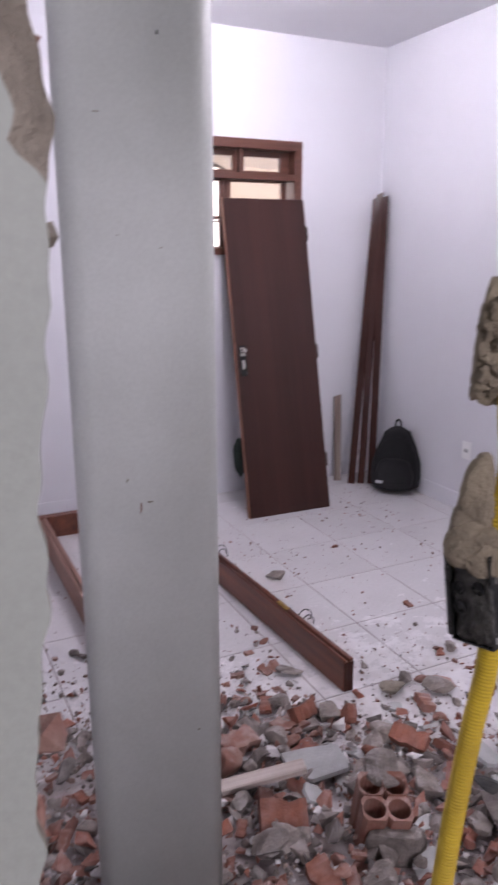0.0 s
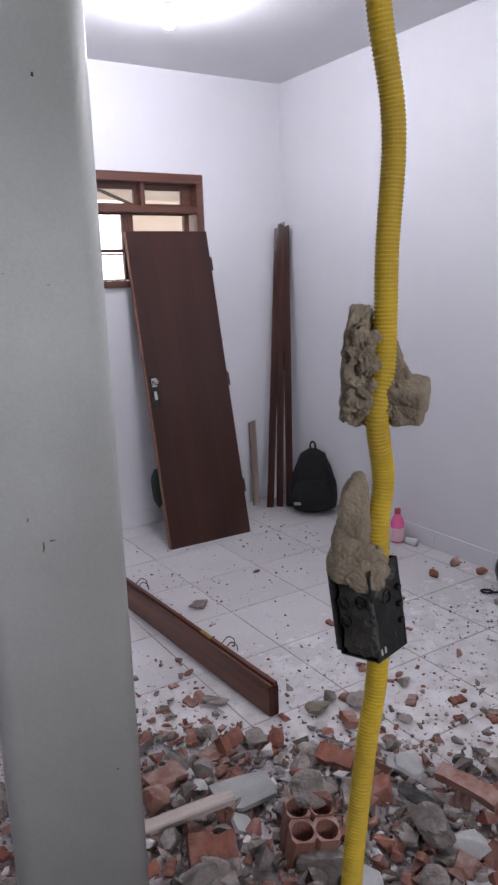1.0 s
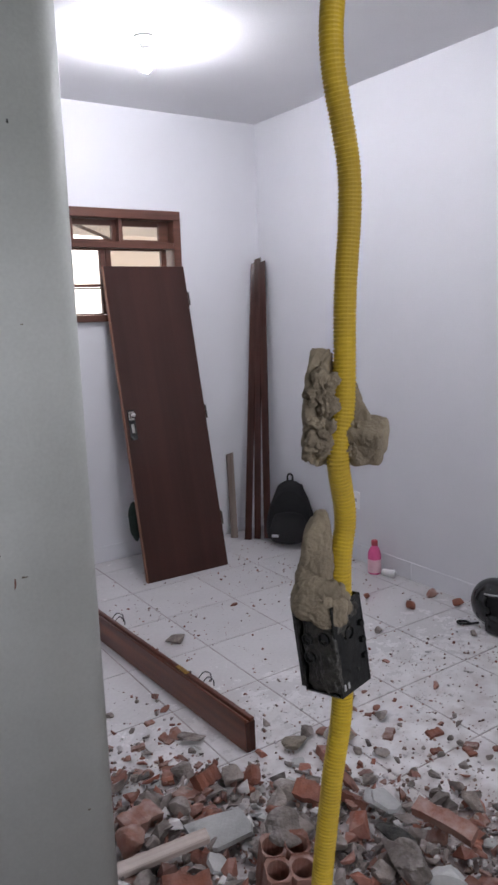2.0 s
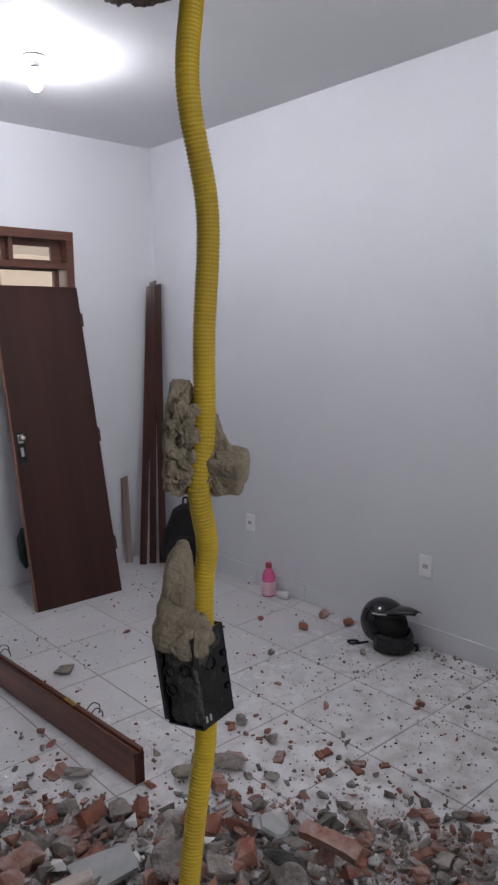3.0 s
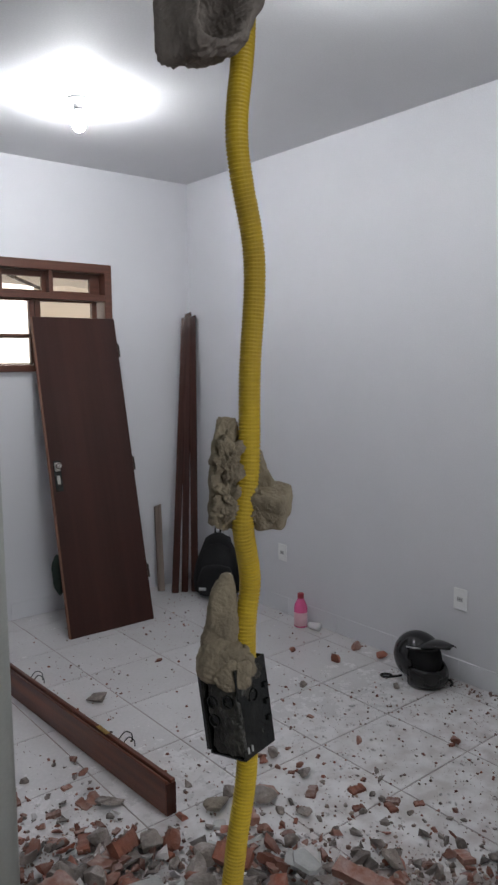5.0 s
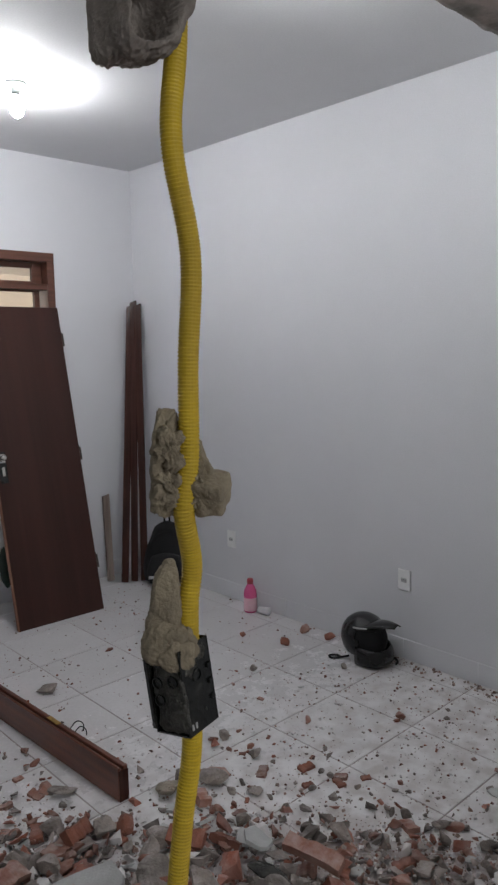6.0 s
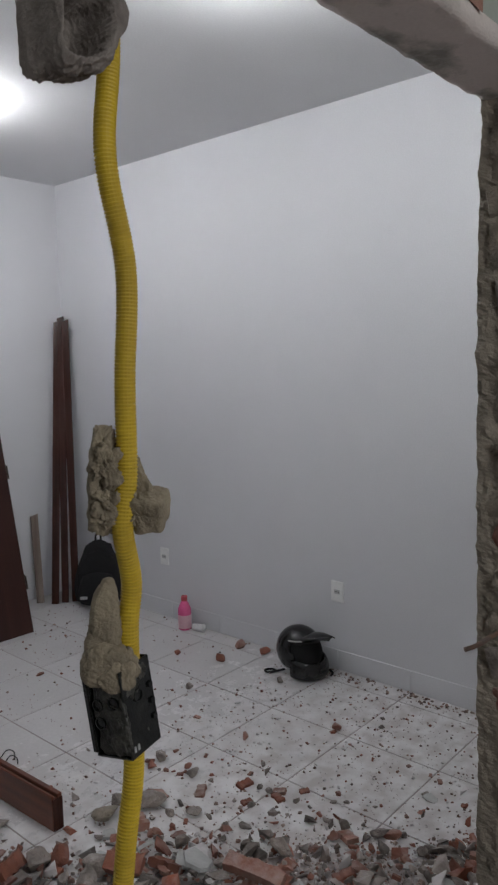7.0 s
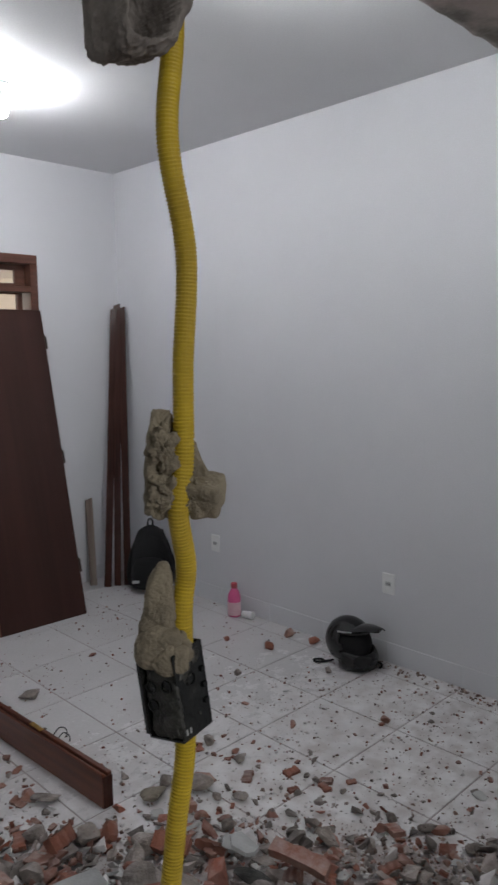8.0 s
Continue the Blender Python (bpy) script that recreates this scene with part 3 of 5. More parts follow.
# ---- the leaning door ----
def leaning_door():
    bl, br, tl = Vector((-1.346, -0.585, 0)), Vector((-0.775, -0.600, 0)), Vector((-1.289, -0.052, 2.026))
    u = (br - bl).normalized()
    v = (tl - bl)
    v = (v - u * v.dot(u)).normalized()
    n = u.cross(v)
    m = Matrix((u, -n, v)).transposed().to_4x4()
    m.translation = bl
    lean = (tl - bl).dot(u) / 2.095
    door = thing("door_leaf", m, "dark red varnished flush door leaf leaning on the wall", "door")
    wide, high, thick = 0.60, 2.095, 0.034

    def skew(bm):
        for w in bm.verts:
            w.co.x += lean * w.co.z
        return bm
    part("panel", skew(boxes(((0.0055, 0, 0), (wide, thick, high)), bevel=0.0025)), DOORWOOD, door)
    part("edge_strip", skew(boxes(((0, 0.001, 0.001), (0.005, thick - 0.001, high - 0.001)))), EDGEWOOD, door, "bare orange wood edge strip")
    for z in (0.28, 1.02, 1.82):
        hinge = part("hinge", skew(boxes(((wide + 0.0005, 0.004, z), (wide + 0.004, 0.03, z + 0.10)))), HINGE, door)
        part("hinge_pin", skew(tube([(wide + 0.008, 0.002, z), (wide + 0.008, 0.002, z + 0.09)], 0.005, 10)), HINGE, hinge)
    # the plate's black colour also stands for the shadow around the lock
    plate_ = part("lock_plate", skew(boxes(((0.024, -0.004, 0.93), (0.074, 0, 1.13)), bevel=0.0015)), BLACKBOX, door, "lock plate, black for the shadow around the lock")
    part("rose", skew(boxes(((0.030, -0.012, 1.06), (0.068, -0.0045, 1.118)), bevel=0.003)), CHROME, plate_)
    part("knob", skew(tube([(0.049, -0.012, 1.09), (0.049, -0.03, 1.09), (0.049, -0.032, 1.09), (0.049, -0.05, 1.09)], lambda k: (0.009, 0.009, 0.019, 0.015)[k], 14)), CHROME, plate_, "round chrome knob", True)
    part("escutcheon", skew(boxes(((0.038, -0.010, 0.975), (0.060, -0.0045, 1.035)), bevel=0.003)), CHROME, plate_)
    return door


leaning_door()


# ---- boards leaning in the corner ----
def trim_board(foot, top, width, thick, mat, label, name="trim_board", turn=0.0, notch=True):
    a, b = Vector(foot), Vector(top)
    v = (b - a).normalized()
    u = Vector((math.cos(turn), math.sin(turn), 0))
    u = (u - v * u.dot(v)).normalized()
    n = u.cross(v)
    m = Matrix((u, -n, v)).transposed().to_4x4()
    m.translation = a
    long = (b - a).length
    bm = boxes(((-width / 2, -thick / 2, 0), (width / 2, thick / 2, long)), ((-width / 2, thick / 2 - 0.0005, 0), (-width / 2 + 0.016, thick / 2 + 0.014, long)), bevel=0.003)
    for w in bm.verts:
        if w.co.z > long - 0.01 and notch:
            w.co.z += 0.35 * w.co.x
    return solid(name, bm, mat, label, "board", group="boards in the corner", m=m)


trim_board((-0.352, -0.262, 0.012), (-0.072, -0.050, 2.055), 0.052, 0.020, TRIMWOOD, "long dark varnished trim board leaning in the corner", turn=-0.7)
trim_board((-0.285, -0.290, 0.012), (-0.062, -0.078, 2.085), 0.050, 0.018, TRIMWOOD, "slim dark varnished trim board leaning in the corner", turn=-0.8)
trim_board((-0.222, -0.330, 0.012), (-0.048, -0.112, 2.060), 0.052, 0.024, TRIMWOOD, "glossy dark trim board leaning in the corner", turn=-0.7)
trim_board((-0.400, -0.150, 0.010), (-0.345, -0.035, 0.640), 0.050, 0.02, GREYWOOD, "short weathered board leaning on the wall", "offcut_board", turn=-0.3)


# ---- backpack ----
def backpack():
    bag = thing("backpack", pose(-0.132, -0.505, 0, 0, 0, -42), "black fabric backpack standing in the corner", "backpack")

    def pillow(w, d, h, seed, top):
        bm = bmesh.new()
        bmesh.ops.create_cube(bm, size=2.0)
        bmesh.ops.subdivide_edges(bm, edges=list(bm.edges), cuts=9, use_grid_fill=True)
        for v in bm.verts:
            p = v.co.copy()
            q = p.copy()
            for i, j, k in ((0, 1, 2), (1, 2, 0), (2, 0, 1)):
                q[i] = p[i] * math.sqrt(max(0, 1 - p[j] ** 2 / 3.2 - p[k] ** 2 / 3.2 + p[j] ** 2 * p[k] ** 2 / 8))
            t = (q.z + 1) / 2
            narrow = 1.07 - top * t ** 1.35
            crease = 1 + 0.05 * noise.noise(p * 2.5 + Vector((seed, 0, 0)))
            v.co = Vector((q.x * w / 2 * narrow * crease, q.y * d / 2 * (1 - 0.35 * t) * crease, t * h))
        return bm
    part("body", pillow(0.39, 0.22, 0.48, 1, 0.60), BLACKFABRIC, bag, smooth=True)
    part("front_pocket", pillow(0.27, 0.10, 0.24, 3, 0.22), BLACKFABRIC, bag, smooth=True, m=pose(-0.005, -0.115, 0.03))
    part("carry_loop", tube(smooth_line([(-0.018, 0.02, 0.465), (-0.017, 0.02, 0.505), (0.0, 0.02, 0.522), (0.017, 0.02, 0.505), (0.018, 0.02, 0.465)], 5), 0.007, 8), BLACKFABRIC, bag, smooth=True)
    part("zip_line", tube(smooth_line([(-0.15, -0.085, 0.14), (-0.12, -0.075, 0.33), (0.0, -0.07, 0.415), (0.12, -0.075, 0.33), (0.15, -0.085, 0.14)], 6), 0.004, 6), BLACKFABRIC, bag)
    part("badge", boxes(((-0.125, -0.168, 0.095), (-0.075, -0.160, 0.115)), bevel=0.002), SILVER, bag, "small light badge")
    for s in (-1, 1):
        part("strap", tube(smooth_line([(s * 0.07, 0.09, 0.42), (s * 0.11, 0.135, 0.30), (s * 0.13, 0.12, 0.12), (s * 0.14, 0.07, 0.03)], 6), 0.014, 8), BLACKFABRIC, bag, smooth=True)
    return bag


backpack()


# ---- helmet ----
def helmet():
    hel = thing("helmet", pose(-0.165, -2.345, 0, 0, 0, -184), "black motocross helmet with a peak on the floor", "helmet")
    bm = bmesh.new()
    bmesh.ops.create_uvsphere(bm, u_segments=36, v_segments=24, radius=1.0)
    for v in bm.verts:
        p = v.co
        x, y, z = p.x * 0.118, p.y * 0.142, p.z * 0.135
        if p.z < -0.1:
            y += 0.080 * max(0, p.y) * min(1, -p.z * 1.6)
        v.co = (x, y, max(z, -0.118) + 0.135)
    gone = [f for f in bm.faces if f.calc_center_median().y > 0.025 and 0.100 < f.calc_center_median().z < 0.208 and abs(f.calc_center_median().x) < 0.112]
    bmesh.ops.delete(bm, geom=gone, context="FACES")
    gone = [f for f in bm.faces if f.calc_center_median().z < 0.022 and abs(f.normal.z) > 0.9]
    bmesh.ops.delete(bm, geom=gone, context="FACES")
    shell = part("shell", bm, BLACKGLOSS, hel, smooth=True)
    sol = shell.modifiers.new("thick", "SOLIDIFY")
    sol.thickness, sol.offset = 0.012, -1
    inner = bmesh.new()
    bmesh.ops.create_uvsphere(inner, u_segments=24, v_segments=16, radius=1.0)
    for v in inner.verts:
        v.co = (v.co.x * 0.100, v.co.y * 0.130 + 0.010, max(v.co.z * 0.115, -0.112) + 0.135)
    part("lining", inner, BLACKFABRIC, hel, smooth=True)
    # peak
    pk = bmesh.new()
    rows = []
    for i in range(9):
        t = i / 8
        half = 0.096 * (1 - 0.72 * t ** 1.4)
        row = []
        for j in range(9):
            s = 2 * j / 8 - 1
            row.append(pk.verts.new((s * half, 0.050 + 0.180 * t - 0.03 * s * s * (1 - t), 0.240 + 0.010 * math.sin(t * 3) + 0.022 * t - 0.036 * s * s * (1 - 0.6 * t))))
        rows.append(row)
    for a, b in zip(rows, rows[1:]):
        for j in range(8):
            pk.faces.new((a[j], a[j + 1], b[j + 1], b[j]))
    peak = part("peak", pk, BLACKGLOSS, hel, smooth=True)
    sol = peak.modifiers.new("thick", "SOLIDIFY")
    sol.thickness = 0.006
    bar = bmesh.new()
    rows = []
    for k in range(25):
        a = math.radians(-88 + 176 * k / 24)
        f = math.cos(a) ** 0.7 if math.cos(a) > 0 else 0
        row = []
        for out, z in ((0.0, 0.014), (0.010, 0.030), (0.013, 0.060), (0.006, 0.088), (-0.004, 0.104), (-0.020, 0.100), (-0.022, 0.020)):
            row.append(bar.verts.new(((0.107 + out * 0.7) * math.sin(a), 0.012 + (0.150 + out) * f, z + 0.018 * (1 - f) * (z > 0.05))))
        rows.append(row)
    for a, b in zip(rows, rows[1:]):
        for j in range(7):
            bar.faces.new((a[j], a[(j + 1) % 7], b[(j + 1) % 7], b[j]))
    bar.faces.new(rows[0])
    bar.faces.new(rows[-1][::-1])
    part("chin_bar", bar, BLACKGLOSS, hel, smooth=True)
    # chin bar vent, bands of decal, strap
    part("chin_vent", boxes(((-0.030, 0.160, 0.045), (0.030, 0.178, 0.072)), bevel=0.004), CABLE, hel)
    for s in (-1, 1):
        part("decal", tube([(s * 0.100, 0.005, 0.212), (s * 0.094, 0.045, 0.216), (s * 0.080, 0.085, 0.222)], 0.004, 6), SILVER, hel, "light grey decal stripe")
        part("lower_decal", tube([(s * 0.110, -0.05, 0.075), (s * 0.112, 0.0, 0.062), (s * 0.106, 0.045, 0.058)], 0.0025, 6), SILVER, hel, "thin grey decal stripe")
    part("strap", tube(smooth_line([(0.06, -0.06, 0.02), (0.10, -0.10, 0.008), (0.135, -0.125, 0.008), (0.12, -0.155, 0.008), (0.085, -0.13, 0.008), (0.095, -0.09, 0.010)], 5), 0.006, 6), BLACKFABRIC, hel)
    part("strap", tube(smooth_line([(-0.06, 0.05, 0.02), (-0.11, 0.10, 0.012), (-0.10, 0.15, 0.010), (-0.06, 0.17, 0.010)], 5), 0.006, 6), BLACKFABRIC, hel)
    return hel


helmet()


# ---- bottle and cup ----
bottle = thing("bottle", pose(-0.092, -1.345, 0), "pink plastic bottle with a magenta cap on the floor", "bottle")
part("body", turned([(0.038, 0), (0.043, 0.007), (0.043, 0.120), (0.040, 0.142), (0.030, 0.166), (0.020, 0.184), (0.018, 0.192)]), PINK, bottle, smooth=True)
part("label", turned([(0.0434, 0.012), (0.0437, 0.013), (0.0437, 0.098), (0.0434, 0.099)]), LABELPINK, bottle, "paler pink paper label", True)
part("cap", turned([(0.021, 0.189), (0.021, 0.216), (0.018, 0.222)]), PINKCAP, bottle)
cup = solid("plastic_cup", turned([(0.018, 0), (0.02, 0.002), (0.026, 0.075), (0.028, 0.077)]), WHITEPLASTIC, "small white plastic cup lying on the floor", "cup", m=pose(-0.085, -1.415, 0.027, 0, 90, -75), smooth=True)


# ---- sockets ----
def socket(y, z):
    s = thing("wall_socket", pose(0, y, z), "white plastic socket plate on the white wall", "socket", group="wall sockets")
    part("plate", boxes(((-0.010, -0.041, -0.058), (0, 0.041, 0.058)), bevel=0.003), WHITEPLASTIC, s)
    insert = part("insert", boxes(((-0.0125, -0.018, -0.012), (-0.0102, 0.018, 0.012)), bevel=0.0008), SLOT, s, "grey insert")
    # raised black discs, coloured for the shade inside the pin holes
    for k in (-1, 0, 1):
        part("pin_hole_dark", tube([(-0.0135, 0.010 * k, 0.002 * (1 - abs(k))), (-0.0127, 0.010 * k, 0.002 * (1 - abs(k)))], 0.0028, 8), CABLE, insert)


socket(-2.491, 0.450)
socket(-1.073, 0.422)


# ---- door frame lying on the floor ----
def floor_frame():
    fr = thing("door_frame", pose(0, 0, 0), "old red-brown wooden door frame lying on the tiles", "door frame")

    def rail(a, b, thick, high, back):
        a, b = Vector(a), Vector(b)
        u = (b - a).normalized()
        n = Vector((-u.y, u.x, 0)) * back
        bm = boxes(((0, 0, 0.002), ((b - a).length, 0.013, high)), ((0, 0.0125, 0.002), ((b - a).length, 0.024, high - 0.012)), ((0, 0.0235, 0.002), ((b - a).length, thick, high)), bevel=0.003)
        m = Matrix((u, n, Vector((0, 0, 1)))).transposed().to_4x4()
        m.translation = a
        bmesh.ops.transform(bm, matrix=m, verts=bm.verts)
        return bm
    part("jamb", rail((-1.864, -2.485, 0), (-1.963, -0.36, 0), 0.046, 0.142, -1), FRAMEWOOD, fr)
    part("jamb", rail((-2.66, -2.30, 0), (-2.645, -0.36, 0), 0.046, 0.142, -1), PINKISHWOOD, fr, "paler pinkish side of the frame")
    part("head", rail((-2.66, -0.345, 0), (-1.93, -0.345, 0), 0.046, 0.142, 1), FRAMEWOOD, fr)
    part("end_grain", boxes(((-1.862, -2.4875, 0.003), (-1.820, -2.4855, 0.129))), TRIMWOOD, fr, "dark sawn end of the jamb")
    part("strike_plate", boxes(((-1.868, -2.02, 0.1425), (-1.846, -1.93, 0.1445)), bevel=0.0005), BRASS, fr, "brass strike plate")
    for y in (-2.08, -1.25):
        x = -1.83 - 0.047 * (y + 2.4)
        part("nail", tube(smooth_line([(x, y, 0.13), (x + 0.03, y - 0.01, 0.165), (x + 0.06, y - 0.015, 0.15), (x + 0.065, y - 0.01, 0.11)], 5), 0.0022, 6), CABLE, fr, "bent black wire")
        part("nail", tube(smooth_line([(x, y - 0.04, 0.13), (x + 0.025, y - 0.05, 0.16), (x + 0.05, y - 0.055, 0.14), (x + 0.055, y - 0.05, 0.11)], 5), 0.0022, 6), CABLE, fr, "bent black wire")
    return fr


floor_frame()

# a dark cloth bag that stands behind the door
solid("cloth_bag", lump((0.048, 0.05, 0.135), 31, 3, 0.15, 0), GREENBAG, "dark green cloth bag behind the leaning door", "bag", m=pose(-1.200, -0.13, 0.30), smooth=True)


# ---- conduit hanging in the hole ----
CONDUIT = [(-2.738, -4.065, 2.34), (-2.7255, -4.06, 2.10), (-2.7375, -4.06, 1.965), (-2.7145, -4.06, 1.838), (-2.7225, -4.06, 1.71), (-2.727, -4.062, 1.60), (-2.735, -4.06, 1.535), (-2.721, -4.055, 1.465), (-2.729, -4.055, 1.40), (-2.731, -4.058, 1.24), (-2.752, -4.06, 1.13), (-2.775, -4.06, 0.95), (-2.79, -4.05, 0.60), (-2.76, -4.03, 0.25), (-2.74, -4.02, 0.0)]


def corrugated(points, radius, pitch, sides=18):
    line = smooth_line(points, 60)
    fine, step = [line[0]], pitch / 4
    run = 0.0
    for a, b in zip(line, line[1:]):
        d = (b - a).length
        while run + d >= step:
            a = a + (b - a) * ((step - run) / d)
            d = (b - a).length
            fine.append(a)
            run = 0.0
        run += d
    verts, faces = [], []
    for k, p in enumerate(fine):
        way = (fine[min(k + 3, len(fine) - 1)] - fine[max(k - 3, 0)]).normalized()
        side = way.cross(Vector((0, 1, 0))).normalized()
        up = side.cross(way)
        r = radius * (1.0, 0.985, 0.90, 0.90)[k % 4]
        for j in range(sides):
            a = 2 * math.pi * j / sides
            verts.append(p + r * (math.cos(a) * side + math.sin(a) * up))
    for k in range(len(fine) - 1):
        for j in range(sides):
            faces.append((k * sides + j, k * sides + (j + 1) % sides, (k + 1) * sides + (j + 1) % sides, (k + 1) * sides + j))
    me = bpy.data.meshes.new("conduit")
    me.from_pydata(verts, [], faces)
    me.materials.append(YELLOW)
    for f in me.polygons:
        f.use_smooth = False
    return me


tagged(new("conduit", corrugated(CONDUIT, 0.0131, 0.0043)), "yellow corrugated plastic conduit hanging in the broken wall", "conduit")


def block(size, seed, grain, power=3.5, taper=0.0, lean=0.0):
    """A rounded block of mortar with a grainy skin, narrower towards its top where taper is given."""
    shift = Vector((seed * 5.3, seed * 2.9, seed * 1.7))
    bm = bmesh.new()
    bmesh.ops.create_icosphere(bm, subdivisions=5, radius=1.0)
    big = max(size)
    for v in bm.verts:
        p = v.co.copy()
        p /= (abs(p.x) ** power + abs(p.y) ** power + abs(p.z) ** power) ** (1 / power)
        q = Vector((p.x * size[0], p.y * size[1], p.z * size[2]))
        n = q / big
        q *= 1 + grain * (1.4 * noise.noise(n * 2.2 + shift) + noise.noise(n * 5 + shift) - 0.8 * abs(noise.noise(n * 7 + shift)) + 0.4 * noise.noise(n * 15 + shift) + 0.3 * noise.noise(n * 34 + shift) - 0.9 * max(0.0, 0.16 - abs(noise.noise(n * 3.1 + shift * 2))) * 4)
        up = (p.z + 1) / 2
        q.x = q.x * (1 - taper * up) + lean * up
        q.y *= 1 - taper * up
        v.co = q
    return bm


def crag(half, seed, lumpy, size, power=3.5, taper=0.0, flat=0.0):
    """A knobbly body of mortar: billowing lumps with sharp creases between them; flat keeps one side smooth."""
    shift = Vector((seed * 4.7, seed * 2.3, seed * 1.1))
    bm = bmesh.new()
    bmesh.ops.create_icosphere(bm, subdivisions=6, radius=1.0)
    for v in bm.verts:
        p = v.co.copy()
        out = p.copy()
        p /= (abs(p.x) ** power + abs(p.y) ** power + abs(p.z) ** power) ** (1 / power)
        up = (p.z + 1) / 2
        q = Vector((p.x * half[0] * (1 - taper * up), p.y * half[1] * (1 - taper * up), p.z * half[2]))
        n = q / size + shift
        n += 0.35 * Vector((noise.noise(n * 1.3), noise.noise(n * 1.3 + Vector((7, 0, 0))), noise.noise(n * 1.3 + Vector((0, 7, 0)))))
        lump_ = abs(noise.noise(n)) * 1.6 - 0.45 + 0.45 * (abs(noise.noise(n * 2.3)) - 0.25) + 0.2 * noise.noise(n * 5.5) + 0.12 * noise.noise(n * 12)
        calm = 1 - flat * max(0.0, min(1.0, (-p.x - 0.5) / 0.3))
        v.co = q + out * lumpy * lump_ * calm
    return bm


def mortar_body(parent, pieces):
    """Sets knobbly pieces into one another: place, half sizes, seed, lumps' height and size, squareness, taper, flat side, turn."""
    for at, half, seed, lumpy, size, power, taper, flat, turn in pieces:
        part("mortar_piece", crag(half, seed, lumpy, size, power, taper, flat), MORTAR_PALE, parent, smooth=True, m=pose(*at, *turn))


clod = thing("mortar_lump", pose(-2.727, -4.061, 1.59, 0, 0, -45), "knobbly pale mortar lump stuck on the yellow conduit", "mortar lump")
mortar_body(clod, (
    ((-0.0275, 0.008, 0.004), (0.0195, 0.024, 0.0620), 3, 0.016, 0.024, 4.2, 0.22, 0.8, (0, 3, 0)),
    ((-0.0230, -0.008, 0.024), (0.0150, 0.013, 0.0200), 7, 0.010, 0.017, 3, 0.1, 0, (5, 14, 10)),
    ((-0.0230, -0.008, -0.028), (0.0160, 0.014, 0.0210), 9, 0.010, 0.017, 3, 0.1, 0, (0, -10, 0)),
    ((-0.0390, 0.006, -0.036), (0.0095, 0.016, 0.0240), 15, 0.005, 0.024, 3.4, 0.25, 0, (0, 6, 0)),
    ((0.0250, 0.008, -0.034), (0.0215, 0.022, 0.0220), 17, 0.0022, 0.022, 8, 0.0, 0, (24, 8, -14)),
    ((0.0210, 0.010, -0.048), (0.0190, 0.020, 0.0150), 18, 0.0035, 0.020, 4, 0.0, 0, (0, -10, 10)),
    ((0.0150, 0.012, -0.004), (0.0160, 0.014, 0.0390), 12, 0.006, 0.022, 3.6, 0.62, 0, (0, -18, 0)),
    ((0.0110, -0.003, -0.032), (0.0065, 0.010, 0.0200), 13, 0.007, 0.010, 2.8, 0.0, 0, (0, 6, 0)),
    ((0.0020, 0.024, -0.030), (0.0260, 0.010, 0.0280), 14, 0.006, 0.020, 3, 0.1, 0, (0, 0, 0))))

peak = thing("mortar_peak", pose(-2.731, -4.058, 1.375, 0, 0, -45), "peaked pale mortar lump sitting in the black box", "mortar lump")
mortar_body(peak, (
    ((-0.0275, -0.001, 0.040), (0.0285, 0.023, 0.0610), 22, 0.0045, 0.034, 3.2, 0.58, 0, (0, 5, 0)),
    ((-0.0270, -0.008, -0.001), (0.0345, 0.030, 0.0280), 21, 0.005, 0.032, 2.6, 0.2, 0, (0, 12, 0)),
    ((-0.0170, -0.017, -0.008), (0.0270, 0.018, 0.0210), 24, 0.005, 0.024, 2.4, 0.15, 0, (0, 18, 0)),
    ((0.0000, -0.013, -0.004), (0.0130, 0.012, 0.0210), 23, 0.004, 0.018, 2.6, 0.2, 0, (0, -16, 0)),
    ((-0.0120, -0.027, -0.012), (0.0240, 0.014, 0.0190), 27, 0.0045, 0.022, 2.5, 0.2, 0, (0, 8, 0))))


